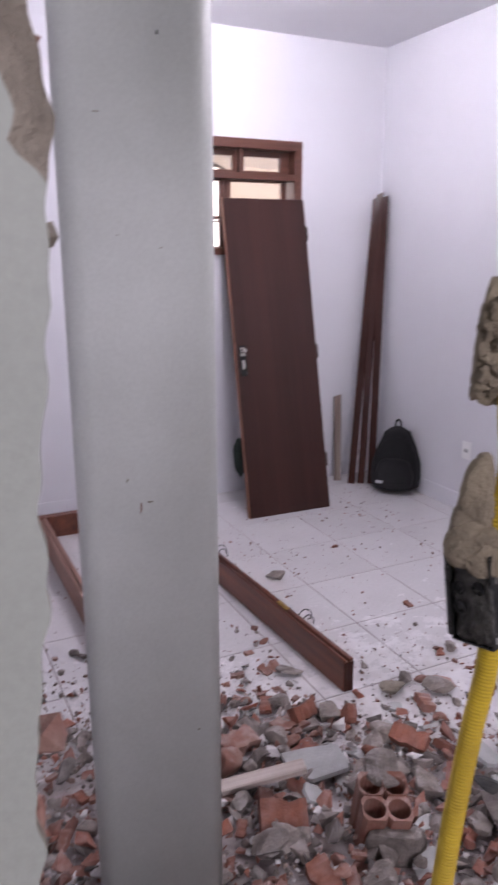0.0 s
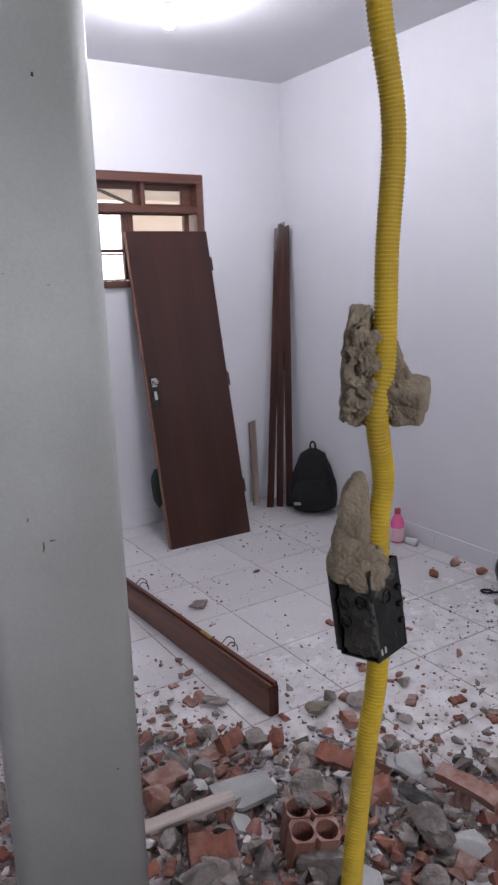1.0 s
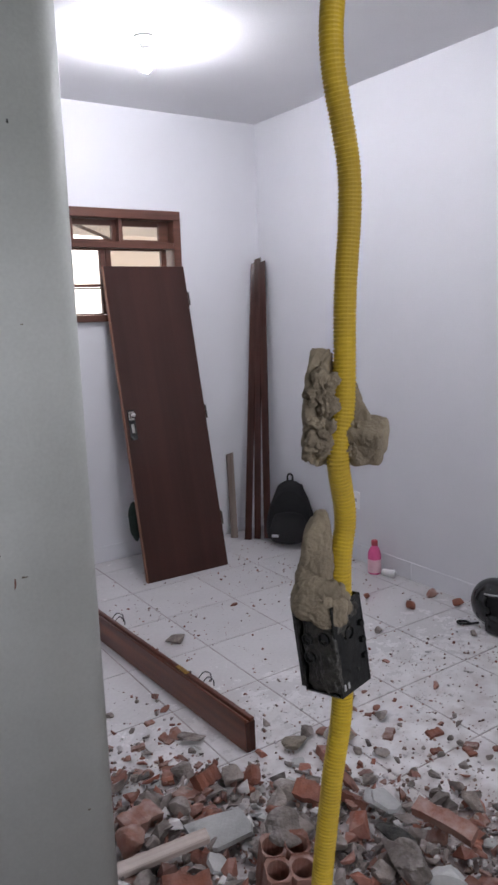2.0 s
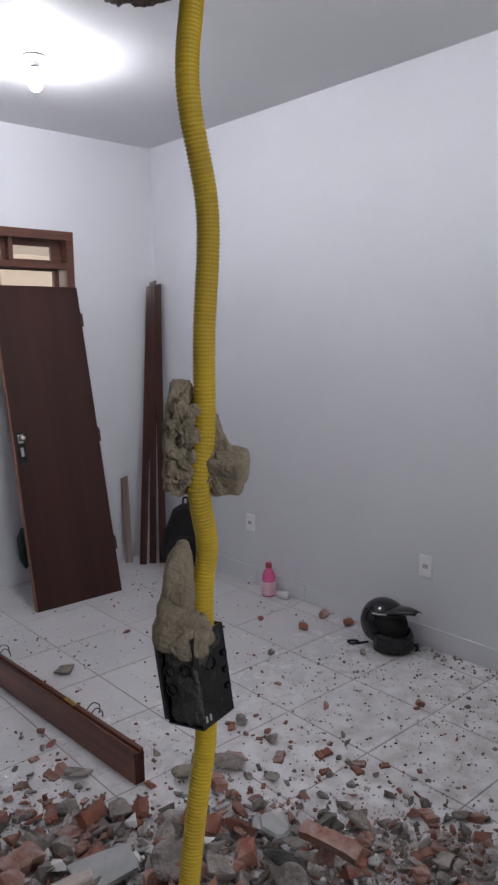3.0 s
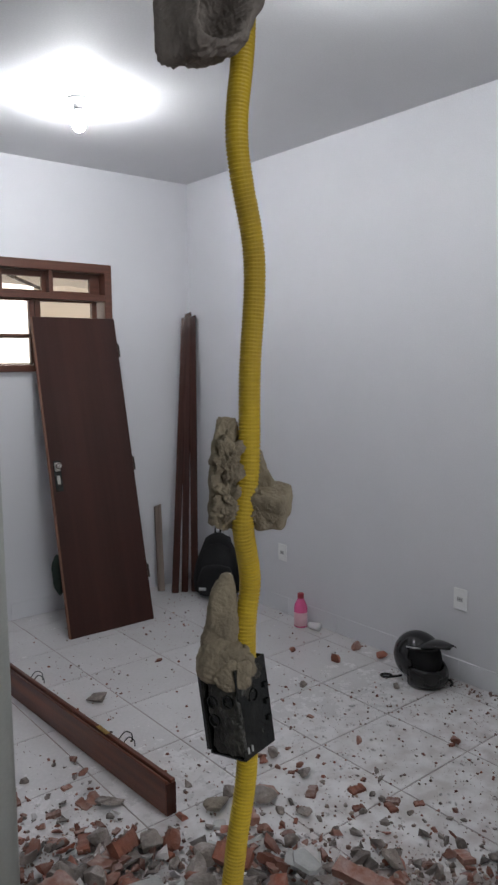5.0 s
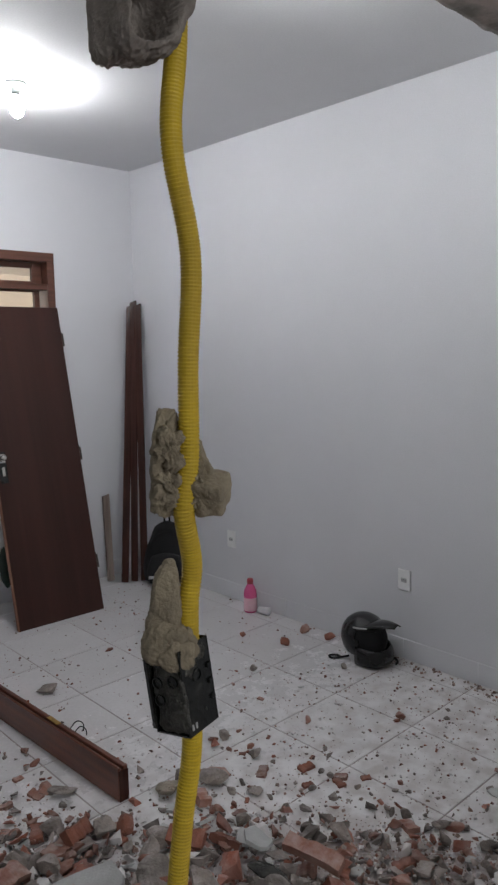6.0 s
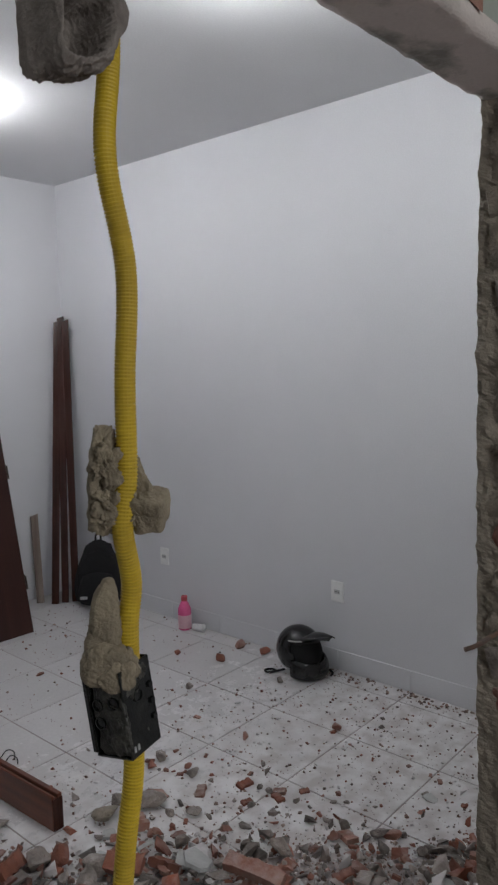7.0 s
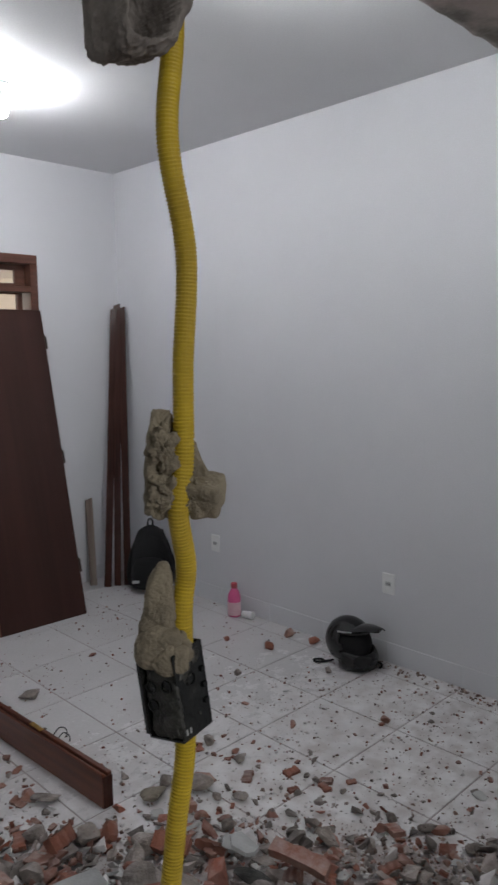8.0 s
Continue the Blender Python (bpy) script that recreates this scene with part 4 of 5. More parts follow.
def wall_box():
    """A wall box of black plastic, open to one side, hung on the conduit."""
    wb = thing("electrical_box", pose(-2.738, -4.060, 1.262, 2, -7, -77), "dusty black plastic wall box caught on the conduit", "electrical box")
    w, d, h, t = 0.027, 0.029, 0.108, 0.0025
    part("back", boxes(((-w, d - t, 0), (w, d, h)), bevel=0.0008), BLACKBOX, wb)
    part("side", boxes(((-w, -d, 0), (-w + t, d - t, h)), bevel=0.0008), BLACKBOX, wb)
    part("side", boxes(((w - t, -d, 0), (w, d - t, h)), bevel=0.0008), BLACKBOX, wb)
    part("bottom", boxes(((-w + t, -d, 0), (w - t, d - t, t)), bevel=0.0008), BLACKBOX, wb)
    part("flange", boxes(((-w - 0.003, -d - 0.003, 0.006), (-w + 0.003, -d, h - 0.004)), bevel=0.001), BLACKBOX, wb)
    for x, z in ((-0.012, 0.066), (0.012, 0.070), (-0.012, 0.044)):
        part("knockout", turned([(0.0078, 0), (0.0078, 0.003), (0.0062, 0.003), (0.0062, 0.001)], 18), BLACKBOX, wb, m=pose(x, -0.0285, z, 90))
    for k in range(2):
        part("slot", boxes(((w + 0.0003, -0.024 + 0.007 * k, 0.008), (w + 0.0014, -0.021 + 0.007 * k, 0.015))), SILVER, wb, "light slot")
    for z in (0.03, 0.05, 0.07):
        part("lug", boxes(((w, 0.018, z), (w + 0.003, 0.026, z + 0.006)), bevel=0.0008), BLACKBOX, wb)
        part("lug", boxes(((-w - 0.003, -0.020, z), (-w, -0.012, z + 0.006)), bevel=0.0008), BLACKBOX, wb)
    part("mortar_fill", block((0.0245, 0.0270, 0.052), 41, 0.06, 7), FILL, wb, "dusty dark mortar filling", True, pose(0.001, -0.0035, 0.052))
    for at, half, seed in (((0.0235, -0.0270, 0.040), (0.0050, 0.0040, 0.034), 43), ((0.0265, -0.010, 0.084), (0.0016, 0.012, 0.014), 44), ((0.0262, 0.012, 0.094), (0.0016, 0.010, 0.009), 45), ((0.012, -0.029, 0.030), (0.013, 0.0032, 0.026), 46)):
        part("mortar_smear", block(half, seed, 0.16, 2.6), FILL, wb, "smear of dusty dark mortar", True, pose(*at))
    part("knockout", turned([(0.0085, 0), (0.0085, 0.002), (0.0068, 0.002), (0.0068, 0.0004)], 18), BLACKBOX, wb, m=pose(0.0270, -0.002, 0.070, 0, 90))
    return wb


wall_box()


def hanging_chunk():
    """A hollow remnant of brick and mortar that hangs under the lintel on the conduit."""
    bm = bmesh.new()
    bmesh.ops.create_cube(bm, size=2.0)
    bmesh.ops.subdivide_edges(bm, edges=list(bm.edges), cuts=44, use_grid_fill=True)
    for v in bm.verts:
        p = v.co.copy()
        p /= (abs(p.x) ** 7 + abs(p.y) ** 7 + abs(p.z) ** 9) ** (1 / 7.6)
        q = Vector((p.x * 0.039, p.y * 0.046, p.z * 0.142))
        low = max(0, -p.z - 0.2)
        q *= 1 + 0.04 * noise.noise(q * 25) + 0.03 * noise.noise(q * 60) - 0.03 * abs(noise.noise(q * 90)) + 0.02 * noise.noise(q * 220)
        if p.x > 0.2:
            q.x += 0.015 * max(0, 1 - (abs(q.z + 0.082) / 0.026) ** 2)
        q.z += 0.016 * low * (q.x / 0.049) + 0.004 * low * noise.noise(q * 40 + Vector((4, 4, 4)))
        r = (abs((q.x + 0.004) / 0.030) ** 4 + abs((q.z + 0.100 - 0.25 * q.x) / 0.031) ** 4) ** 0.25
        if p.y < -0.3 and r < 1:
            q.y += 0.076 * (1 - r ** 9)
        v.co = q
    return bm


solid("hanging_chunk", hanging_chunk(), CONCRETE, "grey broken brick and mortar chunk hanging under the lintel", "mortar lump", m=pose(-2.779, -4.058, 2.178), smooth=True)
bent = tube(smooth_line([(-1.55, -4.075, 1.075), (-1.62, -4.045, 1.055), (-1.645, -4.02, 1.035), (-1.655, -3.995, 1.022)], 5), 0.006, 8)
solid("steel_bar", bent, IRON, "bent rusty steel bar sticking out of the broken wall", "steel bar")

# ---- rubble ----
rng = random.Random(11)


def clay_piece(size, seed):
    """A piece of hollow clay brick: a ribbed slab with a broken outline."""
    rnd = random.Random(seed)
    bm = bmesh.new()
    n = 6
    rows = []
    for i in range(n + 1):
        x = size[0] * (i / n - 0.5)
        a, b = -0.5 + rnd.uniform(0, 0.16), 0.5 - rnd.uniform(0, 0.16)
        h = size[2] / 2 * (1.0 if i % 2 else 0.78)
        rows.append([bm.verts.new((x, a * size[1], -size[2] / 2)), bm.verts.new((x, b * size[1], -size[2] / 2)), bm.verts.new((x, b * size[1], h)), bm.verts.new((x, a * size[1], h))])
    for a, b in zip(rows, rows[1:]):
        for j in range(4):
            bm.faces.new((a[j], a[(j + 1) % 4], b[(j + 1) % 4], b[j]))
    bm.faces.new(rows[0])
    bm.faces.new(rows[-1][::-1])
    return bm


def heap_edge(x):
    """How far the heap reaches into the room."""
    return -2.40 + 0.25 * max(0.0, -2.1 - x) - 0.9 * max(0.0, x + 2.15) - 0.5 * max(0.0, x + 1.5) + 0.15 * noise.noise(Vector((x * 2, 0, 5)))


def pile(x, y):
    """Height of the heap over the floor."""
    near = max(0.0, min(1.0, (heap_edge(x) - y) / 1.0))
    return 0.14 * near * (0.75 + 0.5 * noise.noise(Vector((x * 1.7, y * 1.7, 3))))


KINDS = []
for k in range(8):
    KINDS.append(("mortar_fragment", mesh_of("mortar_fragment", lump((0.054, 0.044, 0.032), 150 + k, 3, 0.2, 10, 0.06), GREY_BITS), "lumpy grey mortar fragment in the rubble", 0.026))
for k in range(5):
    KINDS.append(("mortar_fragment", mesh_of("mortar_fragment", lump((0.058, 0.045, 0.034), 100 + k, 3, 0.30, 12, 0.06), GREY_BITS), "angular grey mortar fragment in the rubble", 0.03))
for k in range(8):
    KINDS.append(("brick_fragment", mesh_of("brick_fragment", clay_piece((0.105, 0.07, 0.028), 200 + k), CLAY if k % 2 else CLAY_DUSTY), "broken red clay brick piece in the rubble", 0.012))
for k in range(4):
    KINDS.append(("brick_fragment", mesh_of("brick_fragment", lump((0.050, 0.032, 0.026), 300 + k, 3, 0.22, 6, 0.09), CLAY_DUSTY), "dusty red brick lump in the rubble", 0.022))
for k in range(4):
    KINDS.append(("plaster_flake", mesh_of("plaster_flake", plate((0.13, 0.10, 0.016), 400 + k), PLASTER), "flat pale plaster flake in the rubble", 0.010))


def drop(kind, x, y, size, tilt, spin):
    name, me, label, half = kind
    ob = new(name, me)
    ob.matrix_world = pose(x, y, pile(x, y) + half * size * 0.8, rng.uniform(-tilt, tilt), rng.uniform(-tilt, tilt), spin) @ Matrix.Scale(size, 4)
    return tagged(ob, label, "rubble", "rubble heap")


# the heap in front of the hole, thinning out over the tiles
made = 0
while made < 295:
    x, y = rng.uniform(-3.15, -0.55), -3.95 + 2.0 * rng.random() ** 1.25
    edge = heap_edge(x) + 0.12
    if y > edge and rng.random() > 0.07:
        continue
    if -3.03 < x < -2.66 and -3.26 < y < -2.98:
        continue
    if y > -2.6 and -1.98 < x < -1.78:
        continue
    big = 0.40 + 0.75 * rng.random() ** 2
    if y > edge - 0.15:
        big *= 0.7
    drop(KINDS[int(rng.random() ** 1.1 * len(KINDS))], x, y, big, 35 if y < -2.8 else 14, rng.uniform(0, 360))
    made += 1


# small pieces that lie loose before the heap
for count, ax, bx, ay, by in ((150, -2.95, -1.95, -2.75, -1.6), (40, -1.76, -1.1, -3.0, -2.45), (40, -1.3, -0.15, -3.7, -2.45)):
    for _ in range(count):
        x, y = rng.uniform(ax, bx), by + (ay - by) * rng.random() ** 0.6
        if (-3.03 < x < -2.66 and -3.26 < y < -2.98) or -2.69 < x < -2.58:
            continue
        drop(KINDS[rng.randrange(len(KINDS) - 4)], x, y, (0.16 + 0.50 * rng.random() ** 2.0) * (0.62 if ax > -1.5 else 1.0), 14, rng.uniform(0, 360))


def scatter(name, count, mat, label, place, size):
    """Countless crumbs as one mesh of small irregular blocks."""
    verts, faces = [], []
    for _ in range(count):
        x, y = place()
        s = size()
        z = pile(x, y) * 0.9 + s * 0.3
        turn = Euler((rng.uniform(-0.5, 0.5), rng.uniform(-0.5, 0.5), rng.uniform(0, 6.3))).to_matrix()
        base = len(verts)
        for c in ((-1, -1, -1), (1, -1, -1), (1, 1, -1), (-1, 1, -1), (-0.7, -0.7, 1), (0.7, -0.6, 1), (0.6, 0.7, 1), (-0.6, 0.6, 1)):
            p = Vector((c[0] * s * rng.uniform(0.4, 0.9), c[1] * s * rng.uniform(0.3, 0.7), c[2] * s * rng.uniform(0.2, 0.5)))
            verts.append(turn @ p + Vector((x, y, z)))
        faces += [tuple(base + i for i in f) for f in ((0, 3, 2, 1), (4, 5, 6, 7), (0, 1, 5, 4), (1, 2, 6, 5), (2, 3, 7, 6), (3, 0, 4, 7))]
    me = bpy.data.meshes.new(name)
    me.from_pydata(verts, [], faces)
    me.materials.append(mat)
    return tagged(new(name, me), label, "debris", kind="stuff")


def heap_place():
    while True:
        x, y = rng.uniform(-3.15, -0.1), 0
        y = max(-3.95, heap_edge(x) - 1.0 + 1.0 * rng.random() + 0.5 * rng.random() ** 3)
        if not (-3.0 < x < -2.69 and -3.22 < y < -3.02) and not (y > -2.5 and -2.0 < x < -1.8):
            return x, y


def wide_place():
    while True:
        x, y = rng.uniform(-3.1, -0.03), -3.9 + 3.6 * rng.random() ** 1.5
        if rng.random() < 0.35 + 0.65 * (noise.noise(Vector((x * 2.2, y * 2.2, 9))) > -0.05) and not (-3.0 < x < -2.69 and -3.22 < y < -3.02) and not (y > -2.5 and -2.05 < x < -1.8):
            return x, y


def heap_rubble(count):
    """The mass of the heap: small angular fragments, joined."""
    rnd = random.Random(21)
    forms = []
    for k in range(14):
        one = shard((1, rnd.uniform(0.55, 0.9), rnd.uniform(0.3, 0.7)), 900 + k, 10)
        one.verts.index_update()
        forms.append(([v.co.copy() for v in one.verts], [[v.index for v in f.verts] for f in one.faces]))
        one.free()
    for name, mat, share in (("mortar_rubble", GREY_RUBBLE, 0.54), ("brick_rubble", RED_RUBBLE, 0.44), ("plaster_rubble", PLASTER_CRUMBS, 0.15)):
        verts, faces = [], []
        for _ in range(int(count * share)):
            while True:
                x, y = rnd.uniform(-3.2, -0.3), -3.97 + 2.2 * rnd.random()
                over = y - heap_edge(x)
                if rnd.random() < (1.0 if over < -0.55 else 0.62 if over < -0.1 else 0.62 * math.exp(-(over + 0.1) / (0.36 if x < -1.95 else 0.24))) and not (-3.0 < x < -2.69 and -3.23 < y < -3.01) and not (y > -2.5 and -2.0 < x < -1.8):
                    break
            s = 0.016 + 0.085 * rnd.random() ** 2.4
            if over > 0:
                s *= 0.6
            turn = Euler((rnd.uniform(-0.7, 0.7), rnd.uniform(-0.7, 0.7), rnd.uniform(0, 6.3))).to_matrix()
            at = Vector((x, y, pile(x, y) * rnd.uniform(0.6, 1.0) + s * 0.22))
            co, fs = forms[rnd.randrange(len(forms))]
            base = len(verts)
            verts += [turn @ (c * s) + at for c in co]
            faces += [[base + i for i in f] for f in fs]
        me = bpy.data.meshes.new(name)
        me.from_pydata(verts, [], faces)
        me.materials.append(mat)
        tagged(new(name, me), "heap of small broken " + name.split("_")[0] + " pieces on the floor", "rubble", kind="stuff")


def heap_bed():
    """Dust and grit that fill the heap from below."""
    bm = bmesh.new()
    nx, ny = 110, 60
    grid = []
    for i in range(nx + 1):
        x = -3.19 + 2.9 * i / nx
        col = []
        for j in range(ny + 1):
            y = -4.1 + 1.6 * j / ny
            h = pile(x, y)
            col.append(bm.verts.new((x, y, h * 0.70 - 0.010 + 0.014 * noise.noise(Vector((x * 14, y * 14, 1))) + 0.006 * noise.noise(Vector((x * 40, y * 40, 1))))))
        grid.append(col)
    for a, b in zip(grid, grid[1:]):
        for j in range(ny):
            bm.faces.new((a[j], b[j], b[j + 1], a[j + 1]))
    return bm


solid("grit", heap_bed(), GRIT, "pinkish grey grit and dust under the rubble", "debris", kind="stuff", smooth=True)
heap_rubble(2700)
scatter("plaster_crumbs", 2600, PLASTER_CRUMBS, "white plaster crumbs and powder over the floor", heap_place, lambda: 0.003 + 0.013 * rng.random() ** 3)
scatter("crumbs", 3000, CRUMBS, "grey and brown crumbs of mortar over the floor", heap_place, lambda: 0.003 + 0.012 * rng.random() ** 3)
scatter("red_crumbs", 950, RED_CRUMBS, "small red brick crumbs over the white tiles", wide_place, lambda: 0.0025 + 0.010 * rng.random() ** 4)
scatter("far_crumbs", 2700, CRUMBS, "small grey crumbs over the white tiles", wide_place, lambda: 0.002 + 0.008 * rng.random() ** 4)
scatter("wall_foot_crumbs", 260, CRUMBS, "crumbs gathered along the foot of the wall", lambda: (-0.02 - 0.09 * rng.random() ** 2, rng.uniform(-3.95, -2.2)), lambda: 0.003 + 0.012 * rng.random() ** 2)

for name, mat, count, label in (("tile_crumbs", CRUMBS, 800, "grey grit strewn over the dusty tiles"), ("tile_red_crumbs", RED_CRUMBS, 380, "red brick grit strewn over the dusty tiles"), ("tile_plaster_crumbs", PLASTER_CRUMBS, 1400, "white plaster grit strewn over the dusty tiles")):
    scatter(name, count, mat, label, lambda: (rng.uniform(-1.75, -0.05), -3.95 + 1.75 * rng.random() ** 1.25), lambda: 0.0018 + 0.009 * rng.random() ** 4)

# single pieces that lie clear of the heap
for name, x, y, size, spin, mesh_seed, mat, label in (
        ("stone_fragment", -1.605, -1.451, (0.115, 0.075, 0.05), -20, 501, GREY_BITS, "grey stone fragment alone on the white tiles"),
        ("brick_fragment", -0.577, -2.875, (0.055, 0.04, 0.045), 50, 502, CLAY_DUSTY, "small red brick piece on the tiles"),
        ("brick_fragment", -0.892, -2.580, (0.085, 0.03, 0.02), 40, 503, CLAY_DUSTY, "thin red brick sliver on the tiles"),
        ("brick_fragment", -0.110, -1.842, (0.075, 0.06, 0.055), 10, 504, CLAY_DUSTY, "red brick piece near the white wall"),
        ("brick_fragment", -0.328, -1.882, (0.09, 0.05, 0.045), 70, 505, CLAY, "flat red brick piece near the white wall"),
        ("brick_fragment", -0.09, -2.02, (0.08, 0.06, 0.05), 120, 506, CLAY, "red brick piece beside the helmet"),
        ("brick_fragment", -0.42, -1.62, (0.05, 0.035, 0.035), 15, 507, CLAY, "small red brick piece on the tiles"),
        ("mortar_fragment", -0.33, -2.33, (0.06, 0.045, 0.03), 60, 508, GREY_BITS, "grey mortar bit in front of the helmet"),
        ("mortar_fragment", -1.27, -2.42, (0.07, 0.05, 0.045), 60, 509, GREY_BITS, "grey mortar piece beside the lying frame"),
        ("brick_fragment", -1.10, -1.22, (0.06, 0.025, 0.02), 10, 510, CLAY, "red brick sliver on the tiles")):
    solid(name, lump([s * 0.52 for s in size], mesh_seed, 3, 0.16, 6, 0.07), mat, label, "rubble", m=pose(x, y, size[2] * 0.40, 0, 0, spin))


def hollow_brick(m):
    """A broken hollow clay block with round cells, caked in mortar."""
    hb = thing("hollow_brick", m, "broken hollow clay brick caked with grey mortar in the rubble", "brick")
    w, d, h = 0.12, 0.13, 0.17
    cells = [(w * i, d * k) for i in (-0.25, 0.25) for k in (-0.25, 0.25)]
    for cx, cy in cells:
        bm = bmesh.new()
        hw, hd, r = w / 4, d / 4, 0.0272
        outer, inner = [], []
        for k in range(16):
            a = 2 * math.pi * (k + 0.5) / 16
            c, s = math.cos(a), math.sin(a)
            q = min(hw / abs(c), hd / abs(s))
            outer.append((cx + q * c, cy + q * s))
            inner.append((cx + r * c, cy + r * s))
        rings = [[bm.verts.new((*p, z)) for p in ring] for ring, z in ((outer, 0), (outer, h + 0.02 * noise.noise(Vector((cx * 40, cy * 40, 1)))), (inner, h), (inner, 0))]
        for a, b in zip(rings, rings[1:] + rings[:1]):
            for k in range(16):
                bm.faces.new((a[k], a[(k + 1) % 16], b[(k + 1) % 16], b[k]))
        part("cell", bm, CLAY_DUSTY, hb)
    part("mortar_coat", lump((0.078, 0.040, 0.095), 61, 4, 0.08, 3), GREY_BITS, hb, "grey mortar coat", m=pose(0.022, -0.070, 0.088))
    part("mortar_cap", lump((0.05, 0.055, 0.03), 62, 3, 0.2, 2), GREY_BITS, hb, "grey mortar cap", m=pose(0.01, 0.085, 0.165))
    return hb


# pieces that can be told apart along the edge of the heap
for name, form, x, y, size, tilt, spin, mat, label in (
        ("brick_fragment", "clay", -2.105, -2.59, (0.11, 0.065, 0.04), 50, 20, CLAY, "red brick piece propped up at the heap's edge"),
        ("mortar_fragment", "lump", -2.017, -2.62, (0.105, 0.08, 0.065), 8, 35, GREY_BITS, "squarish grey mortar piece at the heap's edge"),
        ("brick_fragment", "lump", -1.950, -2.65, (0.085, 0.065, 0.065), 10, 60, CLAY, "orange brick lump at the heap's edge"),
        ("mortar_fragment", "lump", -1.993, -2.28, (0.12, 0.055, 0.035), 5, -15, GREY_BITS, "flat grey mortar piece beside the lying frame"),
        ("brick_fragment", "lump", -2.03, -2.22, (0.07, 0.05, 0.04), 5, 40, CLAY_DUSTY, "red brick bit beside the lying frame"),
        ("mortar_fragment", "lump", -1.686, -2.57, (0.12, 0.085, 0.05), 6, 10, MORTAR, "crumbling brown mortar piece on the tiles"),
        ("mortar_fragment", "lump", -1.532, -2.64, (0.12, 0.075, 0.06), 5, -40, GREY_BITS, "grey mortar block with a red brick face"),
        ("brick_fragment", "clay", -1.636, -2.70, (0.09, 0.06, 0.035), 12, 70, CLAY_DUSTY, "pinkish brick piece on the tiles"),
        ("plaster_flake", "plate", -1.742, -2.66, (0.075, 0.06, 0.012), 4, 0, PLASTER, "small white plaster chip"),
        ("brick_fragment", "clay", -1.850, -2.88, (0.13, 0.07, 0.045), 34, -60, CLAY, "orange red brick piece standing out of the rubble"),
        ("brick_fragment", "lump", -1.997, -2.87, (0.07, 0.055, 0.05), 12, 20, CLAY, "red brick lump in the rubble"),
        ("plaster_flake", "plate", -1.676, -3.00, (0.12, 0.09, 0.014), 14, 30, PLASTER, "white plaster flake on the rubble"),
        ("mortar_fragment", "lump", -1.770, -3.22, (0.15, 0.055, 0.035), 16, -70, FILL, "dark slate-coloured mortar piece in the rubble"),
        ("mortar_fragment", "lump", -2.043, -3.00, (0.19, 0.13, 0.08), 10, 30, GREY_BITS, "large flat grey mortar slab behind the hollow brick"),
        ("mortar_fragment", "lump", -1.838, -3.45, (0.16, 0.09, 0.06), 18, -50, PLASTER, "pale mortar block in the rubble"),
        ("brick_fragment", "clay", -2.396, -2.64, (0.14, 0.09, 0.05), 14, 15, CLAY_DUSTY, "dusty ribbed brick piece in the rubble"),
        ("brick_fragment", "lump", -2.472, -2.74, (0.13, 0.10, 0.06), 10, 50, CLAY_DUSTY, "dusty brick lump in the rubble"),
        ("mortar_fragment", "lump", -2.25, -2.66, (0.11, 0.08, 0.06), 10, 80, GREY_BITS, "grey mortar piece in the rubble")):
    seed = int(-x * 1000 - y * 100)
    bm = clay_piece(size, seed) if form == "clay" else plate(size, seed, 8) if form == "plate" else lump([v * 0.55 for v in size], seed, 4, 0.16, 7, 0.09)
    solid(name, bm, mat, label, "rubble", m=pose(x, y, pile(x, y) * 0.85 + size[2] * 0.45 + 0.3 * size[0] * math.sin(math.radians(tilt)), tilt, 4, spin))


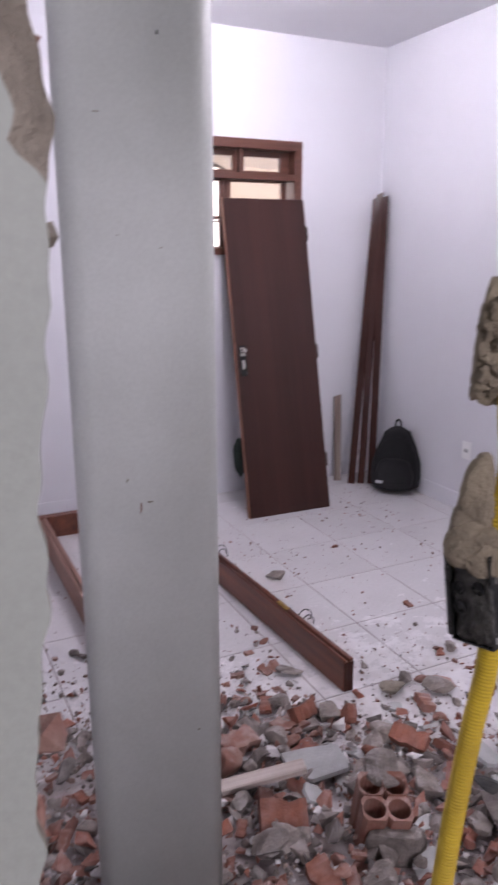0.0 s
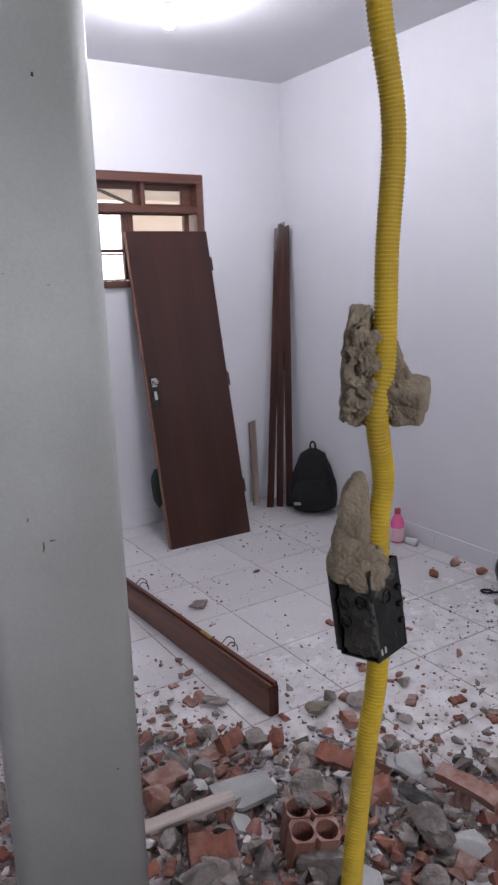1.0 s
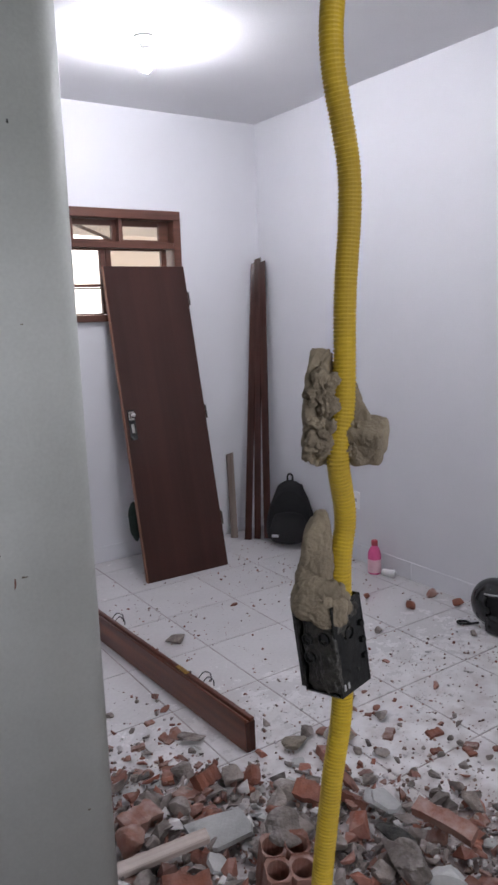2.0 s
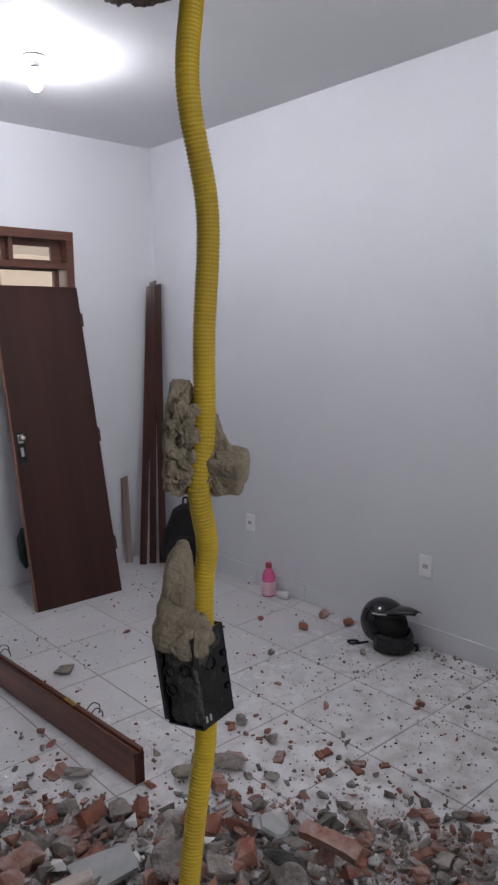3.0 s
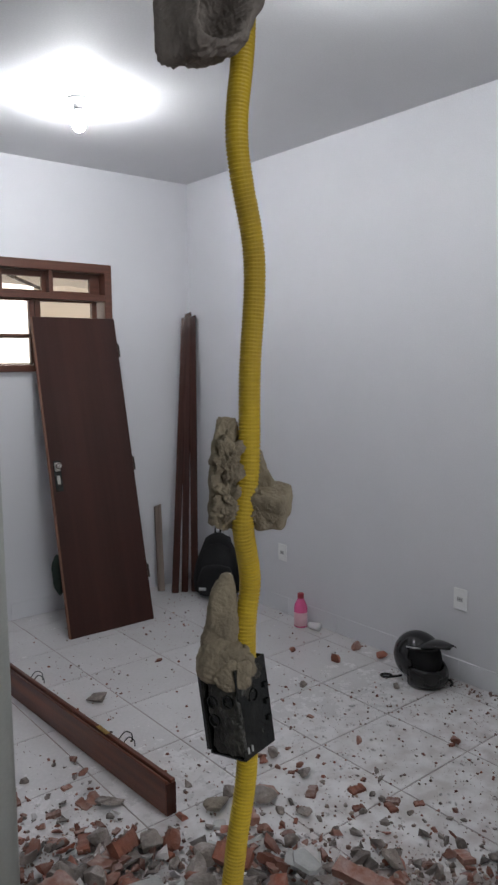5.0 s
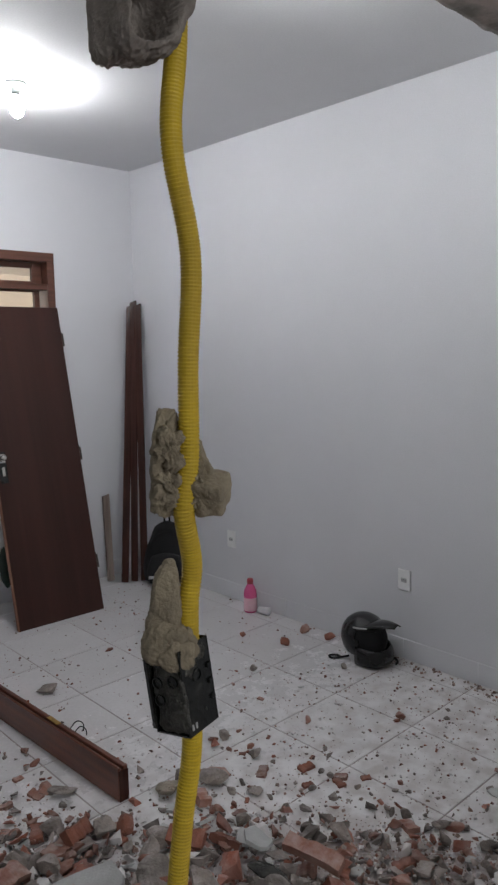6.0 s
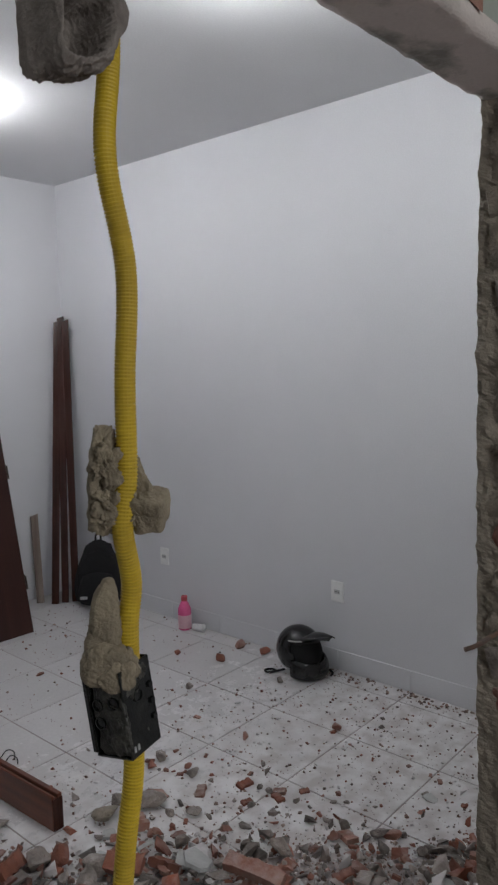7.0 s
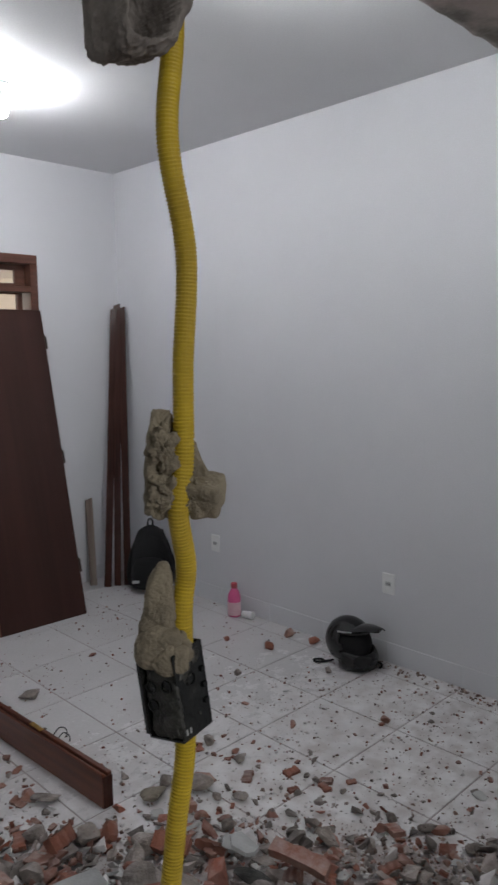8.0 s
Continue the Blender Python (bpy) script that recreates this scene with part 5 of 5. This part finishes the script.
hollow_brick(pose(-2.215, -3.19, 0.03, 12, 4, -24) @ Matrix.Scale(1.15, 4))
solid("plaster_slab", plate((0.26, 0.17, 0.014), 71, 9), PLASTER, "large flat grey-white plaster slab on the rubble", "rubble", m=pose(-2.23, -2.87, 0.085, 8, -10, -35))
solid("plaster_slab", plate((0.17, 0.11, 0.012), 72, 7), PLASTER, "flat white plaster slab on the rubble", "rubble", m=pose(-1.72, -3.10, 0.10, 12, 8, 60))
solid("wood_offcut", boxes(((-0.17, -0.022, -0.014), (0.17, 0.022, 0.014)), bevel=0.004), PALEWOOD, "dusty pale wooden offcut in the rubble", "board", m=pose(-2.46, -2.89, 0.11, 10, -6, -12))
solid("brick_fragment", clay_piece((0.14, 0.11, 0.03), 81), CLAY, "large ribbed orange clay brick piece in the rubble", "rubble", m=pose(-2.46, -3.09, 0.13, 32, 10, -15))
solid("brick_fragment", clay_piece((0.20, 0.06, 0.04), 82), CLAY_DUSTY, "long dusty red brick piece in the rubble", "rubble", m=pose(-1.66, -3.30, 0.12, 20, 6, -75))
solid("brick_fragment", shard((0.15, 0.08, 0.05), 83, 14), CLAY_DUSTY, "red and grey brick piece at the heap's edge", "rubble", m=pose(-1.50, -2.62, 0.03, 0, 0, -30))
solid("mortar_fragment", lump((0.085, 0.06, 0.04), 84, 4, 0.22, 5, 0.10), GREY_BITS, "big grey mortar fragment in the rubble", "rubble", m=pose(-1.90, -3.36, 0.14, 12, 0, 80))

# ---- floor of white tiles ----
floor = solid("floor", boxes(((-5.75, -7.75, -0.2), (0.0, 0.0, -0.0025))), GROUT, "white ceramic tile floor with dark joints and dust", "floor", kind="structure")
TILES = {}


def tile(a, b, c, d):
    key = (round(b - a, 4), round(d - c, 4))
    if key not in TILES:
        w, h = key
        TILES[key] = mesh_of("tile", boxes(((-w / 2, -h / 2, -0.008), (w / 2, h / 2, 0)), bevel=0.0012), TILE)
    ob = new("tile", TILES[key])
    ob.parent = floor
    ob.location = ((a + b) / 2, (c + d) / 2, 0)


def cuts(first, start, stop):
    inside = sorted(g for g in (first + PITCH * k for k in range(-14, 14)) if start + 0.02 < g < stop - 0.02)
    return [start] + inside + [stop]


gx, gy, J = cuts(GX, -3.6, 0.0), cuts(GY, -4.14, 0.0), 0.0027
for a, b in zip(gx, gx[1:]):
    for c, d in zip(gy, gy[1:]):
        tile(a + J, b - J, c + J, d - J)
